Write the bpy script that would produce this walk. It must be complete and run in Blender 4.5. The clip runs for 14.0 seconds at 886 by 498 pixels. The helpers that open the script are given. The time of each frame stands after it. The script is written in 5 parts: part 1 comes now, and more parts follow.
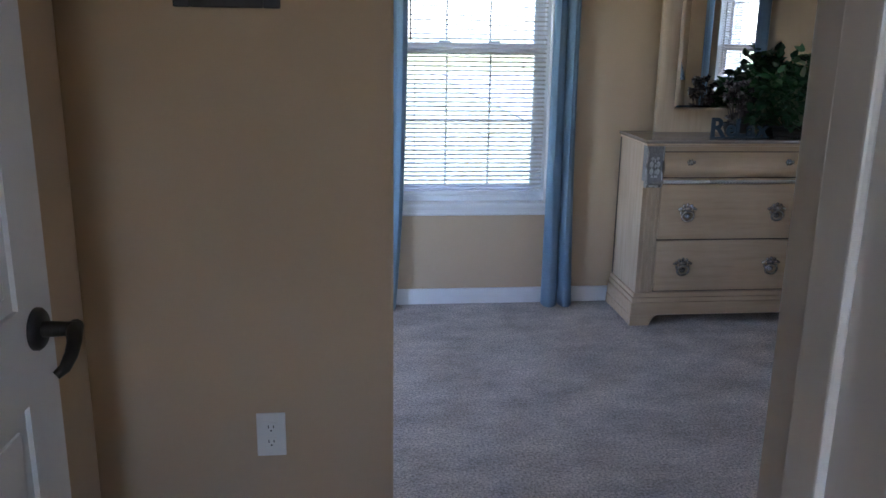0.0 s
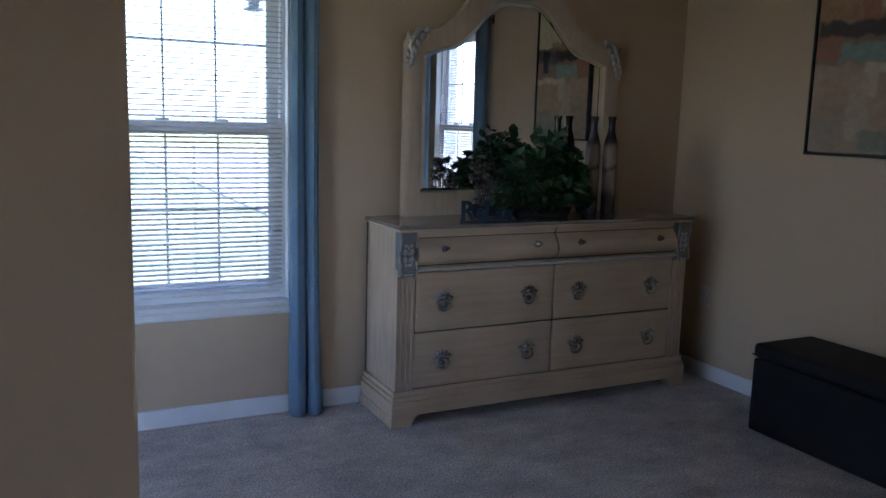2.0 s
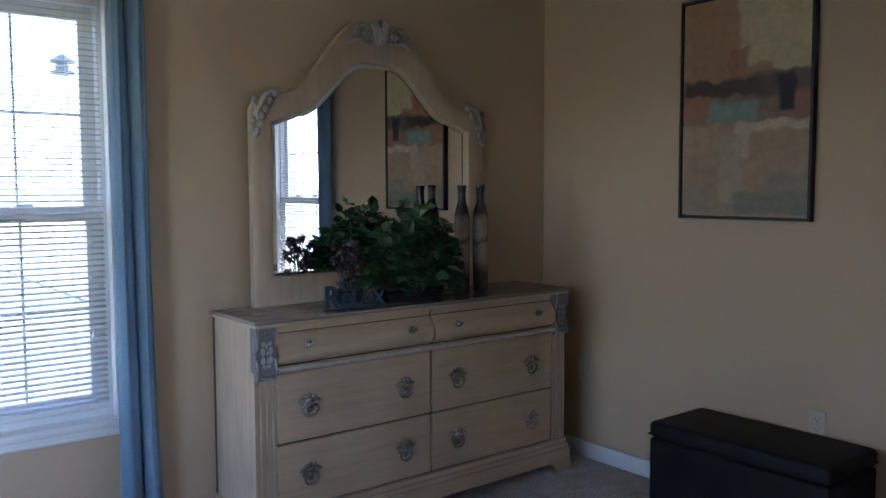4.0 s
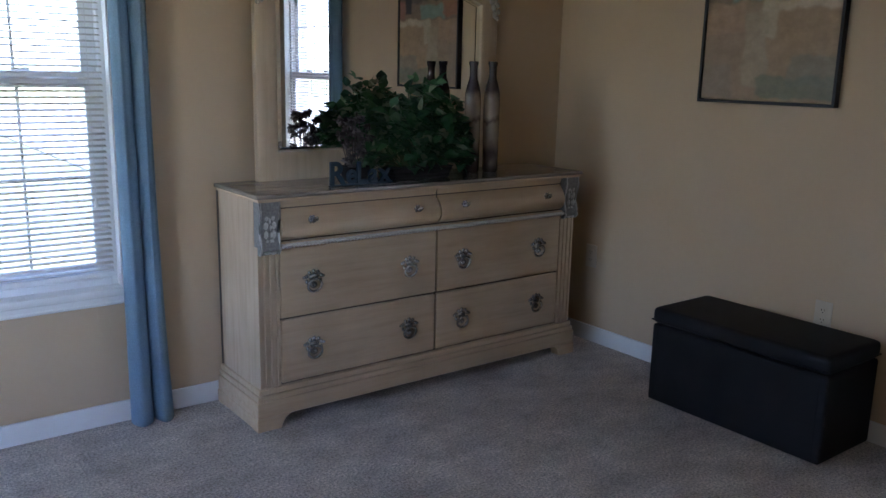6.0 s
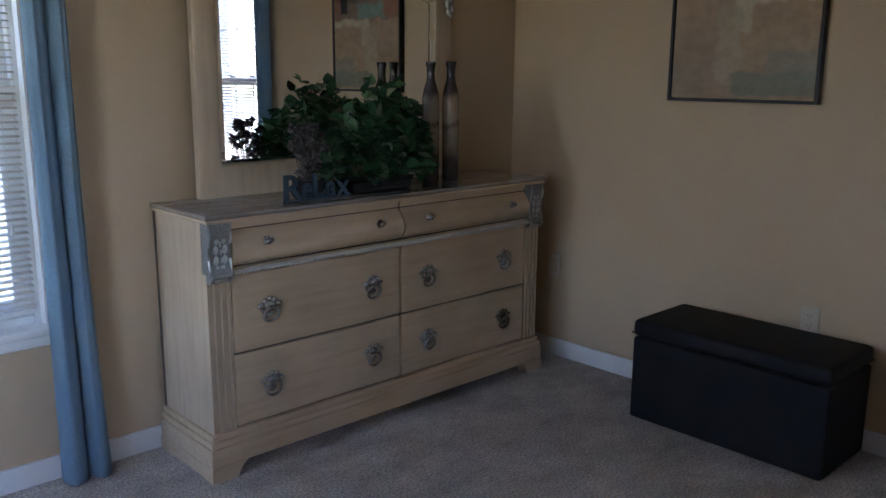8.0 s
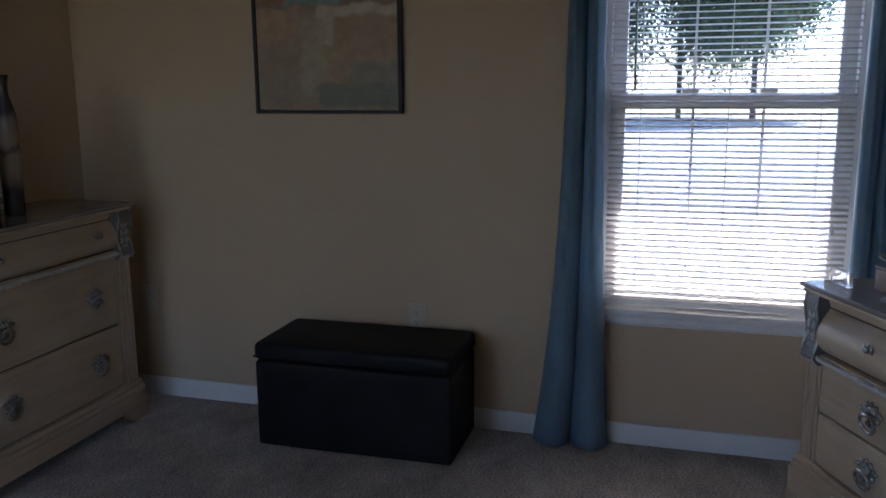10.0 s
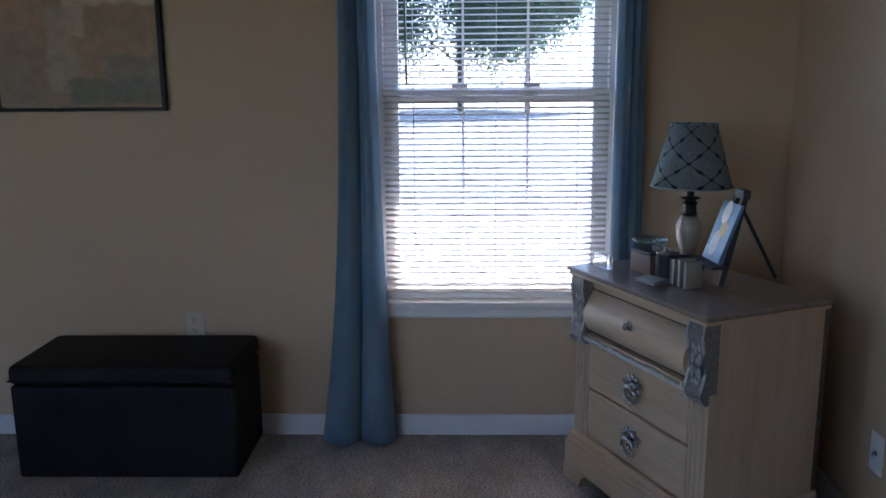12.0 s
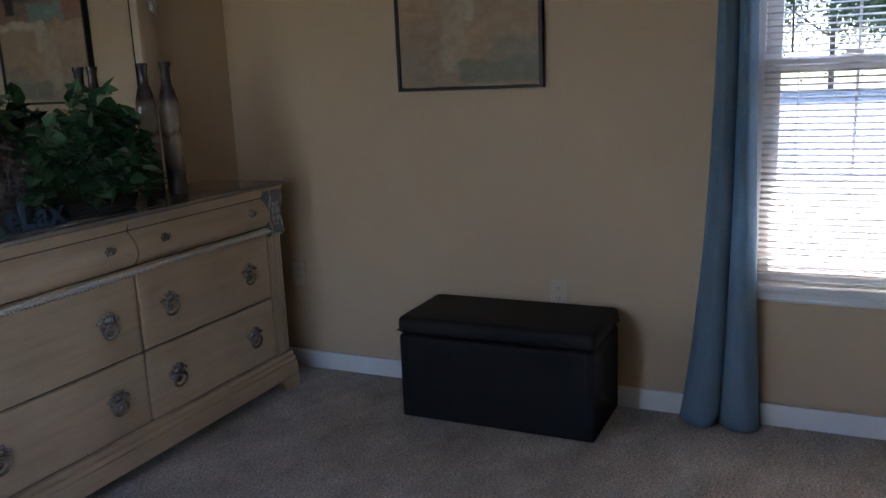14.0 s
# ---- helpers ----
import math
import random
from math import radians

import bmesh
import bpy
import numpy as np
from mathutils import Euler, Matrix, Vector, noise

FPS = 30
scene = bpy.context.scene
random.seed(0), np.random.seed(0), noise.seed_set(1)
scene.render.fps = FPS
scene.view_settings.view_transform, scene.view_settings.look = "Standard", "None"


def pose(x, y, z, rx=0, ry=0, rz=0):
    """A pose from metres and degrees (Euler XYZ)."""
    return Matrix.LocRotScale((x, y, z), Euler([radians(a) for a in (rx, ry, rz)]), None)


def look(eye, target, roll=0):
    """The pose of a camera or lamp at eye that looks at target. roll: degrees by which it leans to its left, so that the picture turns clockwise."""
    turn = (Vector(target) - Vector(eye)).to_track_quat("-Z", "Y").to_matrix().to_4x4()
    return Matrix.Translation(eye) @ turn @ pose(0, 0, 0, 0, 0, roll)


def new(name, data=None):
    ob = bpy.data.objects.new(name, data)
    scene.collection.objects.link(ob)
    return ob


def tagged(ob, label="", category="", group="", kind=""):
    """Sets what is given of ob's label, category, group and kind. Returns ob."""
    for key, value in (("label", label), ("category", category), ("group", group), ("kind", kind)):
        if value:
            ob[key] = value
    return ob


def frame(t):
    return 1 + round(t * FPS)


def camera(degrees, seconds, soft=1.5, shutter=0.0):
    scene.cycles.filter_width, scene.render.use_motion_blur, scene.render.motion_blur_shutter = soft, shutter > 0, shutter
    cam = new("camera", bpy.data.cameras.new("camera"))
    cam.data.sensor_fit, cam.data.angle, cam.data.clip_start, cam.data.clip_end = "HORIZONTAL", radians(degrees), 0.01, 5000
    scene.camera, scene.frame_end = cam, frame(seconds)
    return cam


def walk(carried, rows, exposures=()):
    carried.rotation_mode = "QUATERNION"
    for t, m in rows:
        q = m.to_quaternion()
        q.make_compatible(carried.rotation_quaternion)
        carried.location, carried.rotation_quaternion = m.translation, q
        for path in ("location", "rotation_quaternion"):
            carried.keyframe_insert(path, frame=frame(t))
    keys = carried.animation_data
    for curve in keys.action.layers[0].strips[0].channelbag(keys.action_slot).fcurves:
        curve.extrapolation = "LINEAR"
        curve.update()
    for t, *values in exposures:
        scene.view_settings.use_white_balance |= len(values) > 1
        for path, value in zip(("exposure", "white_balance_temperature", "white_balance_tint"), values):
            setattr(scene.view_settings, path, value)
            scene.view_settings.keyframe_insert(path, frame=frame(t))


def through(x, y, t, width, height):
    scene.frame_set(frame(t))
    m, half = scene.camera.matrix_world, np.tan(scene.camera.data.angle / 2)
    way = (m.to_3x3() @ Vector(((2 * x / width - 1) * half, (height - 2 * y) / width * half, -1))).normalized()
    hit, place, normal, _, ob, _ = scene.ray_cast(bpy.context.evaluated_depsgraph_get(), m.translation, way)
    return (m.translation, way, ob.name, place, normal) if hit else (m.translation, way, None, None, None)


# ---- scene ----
cam = camera(56.3, 14.0)
PATH = [
    (0, (0.009, -0.142, 1.344), (0.225, 1.782, 0.842), 0.9),
    (0.5, (0.056, -0.049, 1.346), (0.272, 1.887, 0.894), 1.0),
    (1, (0.038, 0.059, 1.338), (0.291, 2.0, 0.927), 0.9),
    (1.5, (-0.032, 0.178, 1.362), (0.535, 2.067, 1.032), 1.4),
    (2, (-0.044, 0.337, 1.344), (0.846, 2.102, 1.034), 1.7),
    (2.5, (-0.022, 0.51, 1.346), (1.049, 2.18, 1.092), 1.1),
    (3, (0.012, 0.639, 1.37), (1.203, 2.24, 1.239), 0.3),
    (3.2, (0.024, 0.684, 1.375), (1.241, 2.267, 1.26), 0.2),
    (5.3, (0.099, 0.824, 1.339), (1.329, 2.369, 1.023), 1.2),
    (5.5, (0.103, 0.815, 1.336), (1.306, 2.371, 0.976), 1.1),
    (6, (0.122, 0.815, 1.338), (1.307, 2.37, 0.916), 1.3),
    (6.5, (0.147, 0.818, 1.331), (1.323, 2.377, 0.895), 1.3),
    (7, (0.141, 0.892, 1.325), (1.326, 2.443, 0.89), 1.2),
    (7.2, (0.128, 0.96, 1.326), (1.336, 2.494, 0.893), 1.2),
    (9.3, (0.187, 1.364, 1.308), (1.892, 2.344, 0.944), -1.1),
    (9.5, (0.176, 1.394, 1.307), (1.945, 2.253, 0.942), -0.9),
    (10, (0.172, 1.416, 1.322), (2.06, 1.955, 0.943), -0.4),
    (10.5, (0.211, 1.374, 1.337), (2.155, 1.631, 0.941), -0.2),
    (11, (0.225, 1.353, 1.334), (2.181, 1.478, 0.937), -0.1),
    (11.5, (0.229, 1.351, 1.322), (2.188, 1.414, 0.926), -0.4),
    (12, (0.22, 1.375, 1.326), (2.179, 1.426, 0.929), -0.5),
    (12.5, (0.229, 1.365, 1.327), (2.178, 1.547, 0.917), -1.6),
    (13, (0.217, 1.379, 1.315), (2.14, 1.736, 0.897), -2.5),
    (13.5, (0.195, 1.431, 1.321), (2.075, 1.958, 0.888), -2.6),
    (14, (0.164, 1.447, 1.292), (1.933, 2.284, 0.881), -2.5),
]
walk(cam, [(t, look(e, g, r)) for t, e, g, r in PATH], [
    (0, 4.9, 5750, 22), (1.0, 4.6, 5650, 22), (1.5, 4.25, 5500, 22), (2.0, 4.4, 5380, 22), (2.5, 4.6, 5360, 22), (3.2, 4.75, 5360, 22),
    (5.3, 5.0, 5650, 22), (7.2, 4.9, 5750, 22), (9.3, 4.75, 5850, 22), (9.5, 4.65, 5850, 22), (10.0, 4.05, 5550, 22), (10.5, 4.2, 5420, 22),
    (11.0, 4.42, 5400, 22), (12.5, 4.45, 5450, 22), (13.5, 4.68, 5680, 22), (14, 4.75, 5780, 22)])

# ---------------------------------------------------------------- world and sun
world = bpy.data.worlds.new("sky")
scene.world = world
world.use_nodes = True
wn = world.node_tree.nodes
sky = wn.new("ShaderNodeTexSky")
sky.sky_type = "NISHITA"
sky.sun_disc = False
sky.sun_elevation = radians(60)
sky.sun_rotation = radians(120)
wn["Background"].inputs[1].default_value = 0.15
world.node_tree.links.new(sky.outputs[0], wn["Background"].inputs[0])

sun = new("sun", bpy.data.lights.new("sun", "SUN"))
sun.data.energy = 4.2
sun.data.angle = radians(0.5)
sun.data.color = (1.0, 0.95, 0.87)
sun.matrix_world = look((8.66, -5, 17.3), (0, 0, 0))


# ---------------------------------------------------------------- materials
def material(name, colour, rough=0.6, metal=0.0, spec=0.5):
    m = bpy.data.materials.new(name)
    m.use_nodes = True
    b = m.node_tree.nodes["Principled BSDF"]
    b.inputs["Base Color"].default_value = (*colour, 1)
    b.inputs["Roughness"].default_value = rough
    b.inputs["Metallic"].default_value = metal
    b.inputs["Specular IOR Level"].default_value = spec
    return m, m.node_tree.nodes, m.node_tree.links, b


def noise_node(n, l, scale, detail=4.0, stretch=(1, 1, 1), rough=0.55):
    tc = n.new("ShaderNodeTexCoord")
    mp = n.new("ShaderNodeMapping")
    mp.inputs["Scale"].default_value = stretch
    nz = n.new("ShaderNodeTexNoise")
    nz.inputs["Scale"].default_value = scale
    nz.inputs["Detail"].default_value = detail
    nz.inputs["Roughness"].default_value = rough
    l.new(tc.outputs["Object"], mp.inputs["Vector"])
    l.new(mp.outputs["Vector"], nz.inputs["Vector"])
    return nz.outputs["Fac"]


def ramp(n, l, fac, stops):
    r = n.new("ShaderNodeValToRGB")
    e = r.color_ramp.elements
    while len(e) < len(stops):
        e.new(0.5)
    for k, (p, c) in enumerate(stops):
        e[k].position = p
        e[k].color = (*c, 1)
    l.new(fac, r.inputs["Fac"])
    return r.outputs["Color"]


def mixed(n, l, a, b, fac, mode="MIX"):
    m = n.new("ShaderNodeMix")
    m.data_type = "RGBA"
    m.blend_type = mode
    if isinstance(fac, float):
        m.inputs["Factor"].default_value = fac
    else:
        l.new(fac, m.inputs["Factor"])
    l.new(a, m.inputs["A"])
    l.new(b, m.inputs["B"])
    return m.outputs["Result"]


def bumped(n, l, b, height, strength=0.3, dist=0.002):
    bp = n.new("ShaderNodeBump")
    bp.inputs["Strength"].default_value = strength
    bp.inputs["Distance"].default_value = dist
    l.new(height, bp.inputs["Height"])
    l.new(bp.outputs["Normal"], b.inputs["Normal"])


def mottled(name, low, high, scale, rough=0.6, metal=0.0, fine=200.0, bump=0.15, dist=0.001, stretch=(1, 1, 1), spec=0.5):
    """A colour that drifts between two tones, with a fine grain in relief."""
    m, n, l, b = material(name, low, rough, metal, spec)
    big = noise_node(n, l, scale, 5.0, stretch)
    l.new(ramp(n, l, big, [(0.3, low), (0.7, high)]), b.inputs["Base Color"])
    bumped(n, l, b, noise_node(n, l, fine, 3.0, stretch), bump, dist)
    return m


def carpet_material():
    m, n, l, b = material("carpet", (0.3, 0.29, 0.28), 1.0, 0.0, 0.05)
    big = noise_node(n, l, 3.4, 8.0, (1, 1.4, 1), 0.74)
    tuft = noise_node(n, l, 115.0, 4.0, (1, 1, 1), 0.8)
    a = ramp(n, l, big, [(0.34, (0.44, 0.388, 0.338)), (0.66, (0.80, 0.715, 0.64))])
    c = ramp(n, l, tuft, [(0.36, (0.38, 0.38, 0.38)), (0.64, (1.30, 1.29, 1.28))])
    l.new(mixed(n, l, a, c, 1.0, "MULTIPLY"), b.inputs["Base Color"])
    b.inputs["Sheen Weight"].default_value = 0.12
    b.inputs["Sheen Roughness"].default_value = 0.6
    add = n.new("ShaderNodeMath")
    add.operation = "MULTIPLY_ADD"
    l.new(tuft, add.inputs[0])
    add.inputs[1].default_value = 0.6
    l.new(noise_node(n, l, 14.0, 3.0), add.inputs[2])
    bumped(n, l, b, add.outputs[0], 1.0, 0.016)
    return m


def wood_material(name, low, high, rough=0.42, along="X", grain=1.0):
    m, n, l, b = material(name, low, rough, 0.0, 0.4)
    st = {"X": (0.7, 9, 9), "Z": (9, 9, 0.7), "Y": (9, 0.7, 9)}[along]
    g = noise_node(n, l, 5.0 * grain, 8.0, st, 0.65)
    big = noise_node(n, l, 2.4, 3.0)
    mid = tuple(0.45 * p + 0.55 * q for p, q in zip(low, high))
    a = ramp(n, l, g, [(0.25, low), (0.45, mid), (0.75, high)])
    c = ramp(n, l, big, [(0.3, (0.84, 0.82, 0.78)), (0.7, (1.06, 1.05, 1.04))])
    l.new(mixed(n, l, a, c, 1.0, "MULTIPLY"), b.inputs["Base Color"])
    r = ramp(n, l, g, [(0.3, (rough + 0.14,) * 3), (0.7, (rough - 0.06,) * 3)])
    l.new(r, b.inputs["Roughness"])
    bumped(n, l, b, g, 0.12, 0.001)
    return m


def glass_material(name, tint):
    m = bpy.data.materials.new(name)
    m.use_nodes = True
    n, l = m.node_tree.nodes, m.node_tree.links
    n.remove(n["Principled BSDF"])
    tr = n.new("ShaderNodeBsdfTransparent")
    tr.inputs["Color"].default_value = (*tint, 1)
    gl = n.new("ShaderNodeBsdfGlossy")
    gl.inputs["Roughness"].default_value = 0.02
    mx = n.new("ShaderNodeMixShader")
    mx.inputs[0].default_value = 0.06
    l.new(tr.outputs[0], mx.inputs[1])
    l.new(gl.outputs[0], mx.inputs[2])
    l.new(mx.outputs[0], n["Material Output"].inputs["Surface"])
    return m


def fabric_material(name, low, high, through=0.25):
    m, n, l, b = material(name, low, 0.85, 0.0, 0.15)
    weave = noise_node(n, l, 420.0, 2.0, (1, 1, 0.35))
    big = noise_node(n, l, 6.0, 4.0, (1, 1, 0.4))
    a = ramp(n, l, big, [(0.3, low), (0.7, high)])
    c = ramp(n, l, weave, [(0.35, (0.86, 0.86, 0.86)), (0.65, (1.06, 1.06, 1.06))])
    col = mixed(n, l, a, c, 1.0, "MULTIPLY")
    l.new(col, b.inputs["Base Color"])
    b.inputs["Sheen Weight"].default_value = 0.2
    bumped(n, l, b, weave, 0.3, 0.0008)
    if through:
        t = n.new("ShaderNodeBsdfTranslucent")
        l.new(col, t.inputs["Color"])
        mx = n.new("ShaderNodeMixShader")
        mx.inputs[0].default_value = through
        l.new(b.outputs[0], mx.inputs[1])
        l.new(t.outputs[0], mx.inputs[2])
        l.new(mx.outputs[0], n["Material Output"].inputs["Surface"])
    return m


def slat_material():
    m, n, l, b = material("blind_vinyl", (0.78, 0.79, 0.79), 0.4)
    l.new(ramp(n, l, noise_node(n, l, 9.0, 3.0), [(0.3, (0.56, 0.525, 0.47)), (0.7, (0.62, 0.585, 0.53))]), b.inputs["Base Color"])
    t = n.new("ShaderNodeBsdfTranslucent")
    t.inputs["Color"].default_value = (0.8, 0.82, 0.82, 1)
    mx = n.new("ShaderNodeMixShader")
    mx.inputs[0].default_value = 0.03
    l.new(b.outputs[0], mx.inputs[1])
    l.new(t.outputs[0], mx.inputs[2])
    l.new(mx.outputs[0], n["Material Output"].inputs["Surface"])
    return m


def leaf_material(name, low, high, edge=None, through=0.3):
    m, n, l, b = material(name, low, 0.45, 0.0, 0.4)
    geo = n.new("ShaderNodeNewGeometry")
    col = ramp(n, l, geo.outputs["Random Per Island"], [(0.0, low), (0.75, high), (1.0, edge or high)])
    l.new(col, b.inputs["Base Color"])
    t = n.new("ShaderNodeBsdfTranslucent")
    l.new(col, t.inputs["Color"])
    mx = n.new("ShaderNodeMixShader")
    mx.inputs[0].default_value = through
    l.new(b.outputs[0], mx.inputs[1])
    l.new(t.outputs[0], mx.inputs[2])
    l.new(mx.outputs[0], n["Material Output"].inputs["Surface"])
    return m


def leather_material():
    m, n, l, b = material("black_leather", (0.011, 0.0095, 0.010), 0.58, 0.0, 0.16)
    l.new(ramp(n, l, noise_node(n, l, 5.0, 4.0), [(0.3, (0.009, 0.008, 0.0085)), (0.7, (0.017, 0.0152, 0.016))]), b.inputs["Base Color"])
    v = n.new("ShaderNodeTexVoronoi")
    v.inputs["Scale"].default_value = 260.0
    tc = n.new("ShaderNodeTexCoord")
    l.new(tc.outputs["Object"], v.inputs["Vector"])
    bumped(n, l, b, v.outputs["Distance"], 0.35, 0.0012)
    return m


M_WALL = mottled("wall_paint", (0.515, 0.38, 0.245), (0.57, 0.427, 0.282), 1.1, 0.62, fine=260.0, bump=0.2, dist=0.0015, spec=0.3)
M_CEIL = mottled("ceiling_paint", (0.76, 0.75, 0.72), (0.82, 0.81, 0.79), 1.5, 0.9, fine=90.0, bump=0.5, dist=0.004)
M_TRIM = mottled("white_trim", (0.72, 0.715, 0.69), (0.80, 0.795, 0.78), 3.0, 0.38, fine=60.0, bump=0.06)
M_DOOR = mottled("door_paint", (0.72, 0.72, 0.71), (0.79, 0.79, 0.785), 2.0, 0.42, fine=70.0, bump=0.1, stretch=(1, 1, 0.1))
M_VINYL = mottled("window_vinyl", (0.78, 0.79, 0.80), (0.84, 0.845, 0.85), 2.0, 0.35, fine=40.0, bump=0.03)
M_CARPET = carpet_material()
M_WOOD = wood_material("bleached_wood", (0.46, 0.335, 0.215), (0.595, 0.45, 0.302))
M_WOODZ = wood_material("bleached_wood_upright", (0.42, 0.313, 0.212), (0.545, 0.42, 0.295), along="Z")
M_WOODTOP = wood_material("polished_top", (0.20, 0.165, 0.138), (0.28, 0.235, 0.20), 0.15)
M_SILVER = mottled("antique_silver", (0.34, 0.33, 0.305), (0.55, 0.535, 0.50), 160.0, 0.32, 0.45, fine=300.0, bump=0.2, dist=0.001)
# darker copy of the silver; its tone paints shade behind the carving
M_SILVERDARK = mottled("recess_silver", (0.15, 0.146, 0.138), (0.26, 0.252, 0.238), 120.0, 0.42, 0.4, fine=260.0, bump=0.25, dist=0.001)
M_ROPE = mottled("silver_leaf", (0.46, 0.44, 0.40), (0.66, 0.64, 0.59), 140.0, 0.3, 0.25, fine=300.0, bump=0.15)
M_PEWTER = mottled("dark_pewter", (0.17, 0.162, 0.15), (0.62, 0.60, 0.565), 90.0, 0.26, 0.8, fine=160.0, bump=0.3)
# dark brown that paints in the shade of the drawer gaps
M_GAP = mottled("gap_shade_brown", (0.075, 0.056, 0.042), (0.115, 0.088, 0.067), 8.0, 0.8)
M_MIRROR = material("mirror_silvering", (0.90, 0.91, 0.91), 0.01, 1.0)[0]
# grey tint in the panes only dims the over-bright view outdoors
M_GLASS = glass_material("dimmed_glass", (0.56, 0.57, 0.575))
M_CLEAR = glass_material("clear_glass", (0.96, 0.97, 0.97))
M_SLAT = slat_material()
M_CURTAIN = fabric_material("blue_curtain", (0.23, 0.34, 0.43), (0.30, 0.42, 0.52), 0.45)
M_LEATHER = leather_material()
M_BLACK = mottled("black_metal", (0.012, 0.011, 0.010), (0.03, 0.027, 0.024), 20.0, 0.38, 0.4)
M_BLACKWOOD = mottled("black_frame_wood", (0.012, 0.012, 0.015), (0.028, 0.028, 0.034), 12.0, 0.55, stretch=(1, 1, 0.2))
M_PLATE = mottled("outlet_plastic", (0.76, 0.75, 0.71), (0.82, 0.81, 0.77), 6.0, 0.35, bump=0.02)
M_ALMOND = mottled("almond_plastic", (0.50, 0.42, 0.32), (0.56, 0.475, 0.365), 6.0, 0.35, bump=0.02)
M_SLOT = material("socket_slot", (0.02, 0.02, 0.02), 0.6)[0]
M_CORD = mottled("blind_cord", (0.62, 0.62, 0.60), (0.72, 0.72, 0.70), 60.0, 0.8)
M_WAND = material("clear_wand", (0.25, 0.27, 0.28), 0.15)[0]


# ---------------------------------------------------------------- mesh helpers
def box(bm, x0, x1, y0, y1, z0, z1, bevel=0.0, seg=2):
    vs = [bm.verts.new((x, y, z)) for z in (z0, z1) for y in (y0, y1) for x in (x0, x1)]
    fs = [bm.faces.new([vs[i] for i in q]) for q in ((0, 2, 3, 1), (4, 5, 7, 6), (0, 1, 5, 4), (2, 6, 7, 3), (0, 4, 6, 2), (1, 3, 7, 5))]
    if bevel:
        es = {e for f in fs for e in f.edges}
        bmesh.ops.bevel(bm, geom=list(es), offset=bevel, segments=seg, affect="EDGES", profile=0.6)
    return bm


def new_box(*a, **k):
    return box(bmesh.new(), *a, **k)


def tube(bm, pts, r, sides=8, cap=True):
    """A round bar along points; r is one radius or one for each point."""
    rs = r if isinstance(r, (list, tuple)) else [r] * len(pts)
    rings = []
    up = Vector((0, 0, 1))
    for i, p in enumerate(pts):
        a, b = Vector(pts[max(i - 1, 0)]), Vector(pts[min(i + 1, len(pts) - 1)])
        d = (b - a).normalized()
        s = d.cross(up)
        s = s.normalized() if s.length > 1e-3 else Vector((1, 0, 0))
        w = s.cross(d).normalized()
        rings.append([bm.verts.new(Vector(p) + rs[i] * (math.cos(q) * s + math.sin(q) * w)) for q in [2 * math.pi * k / sides for k in range(sides)]])
    for a, b in zip(rings, rings[1:]):
        for k in range(sides):
            bm.faces.new((a[k], a[(k + 1) % sides], b[(k + 1) % sides], b[k]))
    if cap:
        bm.faces.new(rings[0][::-1]), bm.faces.new(rings[-1])
    return bm


def lathe(bm, profile, sides=24, centre=(0, 0, 0), cap=True):
    """A turned shape from (radius, height) pairs."""
    cx, cy, cz = centre
    rings = [[bm.verts.new((cx + r * math.cos(2 * math.pi * k / sides), cy + r * math.sin(2 * math.pi * k / sides), cz + z)) for k in range(sides)] for r, z in profile]
    for a, b in zip(rings, rings[1:]):
        for k in range(sides):
            bm.faces.new((a[k], a[(k + 1) % sides], b[(k + 1) % sides], b[k]))
    if cap:
        bm.faces.new(rings[0][::-1]), bm.faces.new(rings[-1])
    return bm


def extrude_profile(bm, prof, x0, x1):
    """A closed (y, z) profile drawn out along x."""
    a = [bm.verts.new((x0, y, z)) for y, z in prof]
    b = [bm.verts.new((x1, y, z)) for y, z in prof]
    n = len(prof)
    for k in range(n):
        bm.faces.new((a[k], b[k], b[(k + 1) % n], a[(k + 1) % n]))
    bm.faces.new(a), bm.faces.new(b[::-1])
    bmesh.ops.recalc_face_normals(bm, faces=bm.faces)
    return bm


def blob(bm, centre, size, sub=1):
    r = bmesh.ops.create_icosphere(bm, subdivisions=sub, radius=1.0)
    for v in r["verts"]:
        v.co = Vector(centre) + Vector([c * k for c, k in zip(v.co, size)])
    return bm


def mesh_of(name, bm, mat, smooth=0.0):
    bmesh.ops.recalc_face_normals(bm, faces=bm.faces)
    me = bpy.data.meshes.new(name)
    bm.to_mesh(me)
    bm.free()
    if mat:
        me.materials.append(mat)
    if smooth:
        me.shade_smooth()
        me.set_sharp_from_angle(angle=radians(smooth))
    return me


def part(name, bm, mat, parent=None, label="", smooth=0.0):
    ob = new(name, mesh_of(name, bm, mat, smooth))
    ob.parent = parent
    if label:
        ob["label"] = label
    return ob


def shared(name, me, parent, m, label=""):
    ob = new(name, me)
    ob.parent = parent
    ob.matrix_basis = m
    if label:
        ob["label"] = label
    return ob


def base(name, x, y, z=0.0, rz=0.0):
    ob = new(name)
    ob.matrix_basis = pose(x, y, z, 0, 0, rz)
    ob.empty_display_size = 0.1
    return ob


# ---------------------------------------------------------------- structure
NORTH, EAST, SOUTH, DOORWALL, HALLWALL, SIDE = 3.90, 3.194, 0.22, 0.345, 1.750, -0.615
WEST, TOP, T = -1.9, 2.44, 0.12
SILL, HEAD = 0.526, 2.05
W1 = (0.179, 0.985)      # opening in the north wall, along x
W2 = (0.83, 1.69)       # opening in the east wall, along y
W3 = (-1.84, -0.76)      # unseen opening added for light in the west bay's south wall, along x
W5 = (2.98, 3.65)       # unseen opening added for light in the west wall, along y
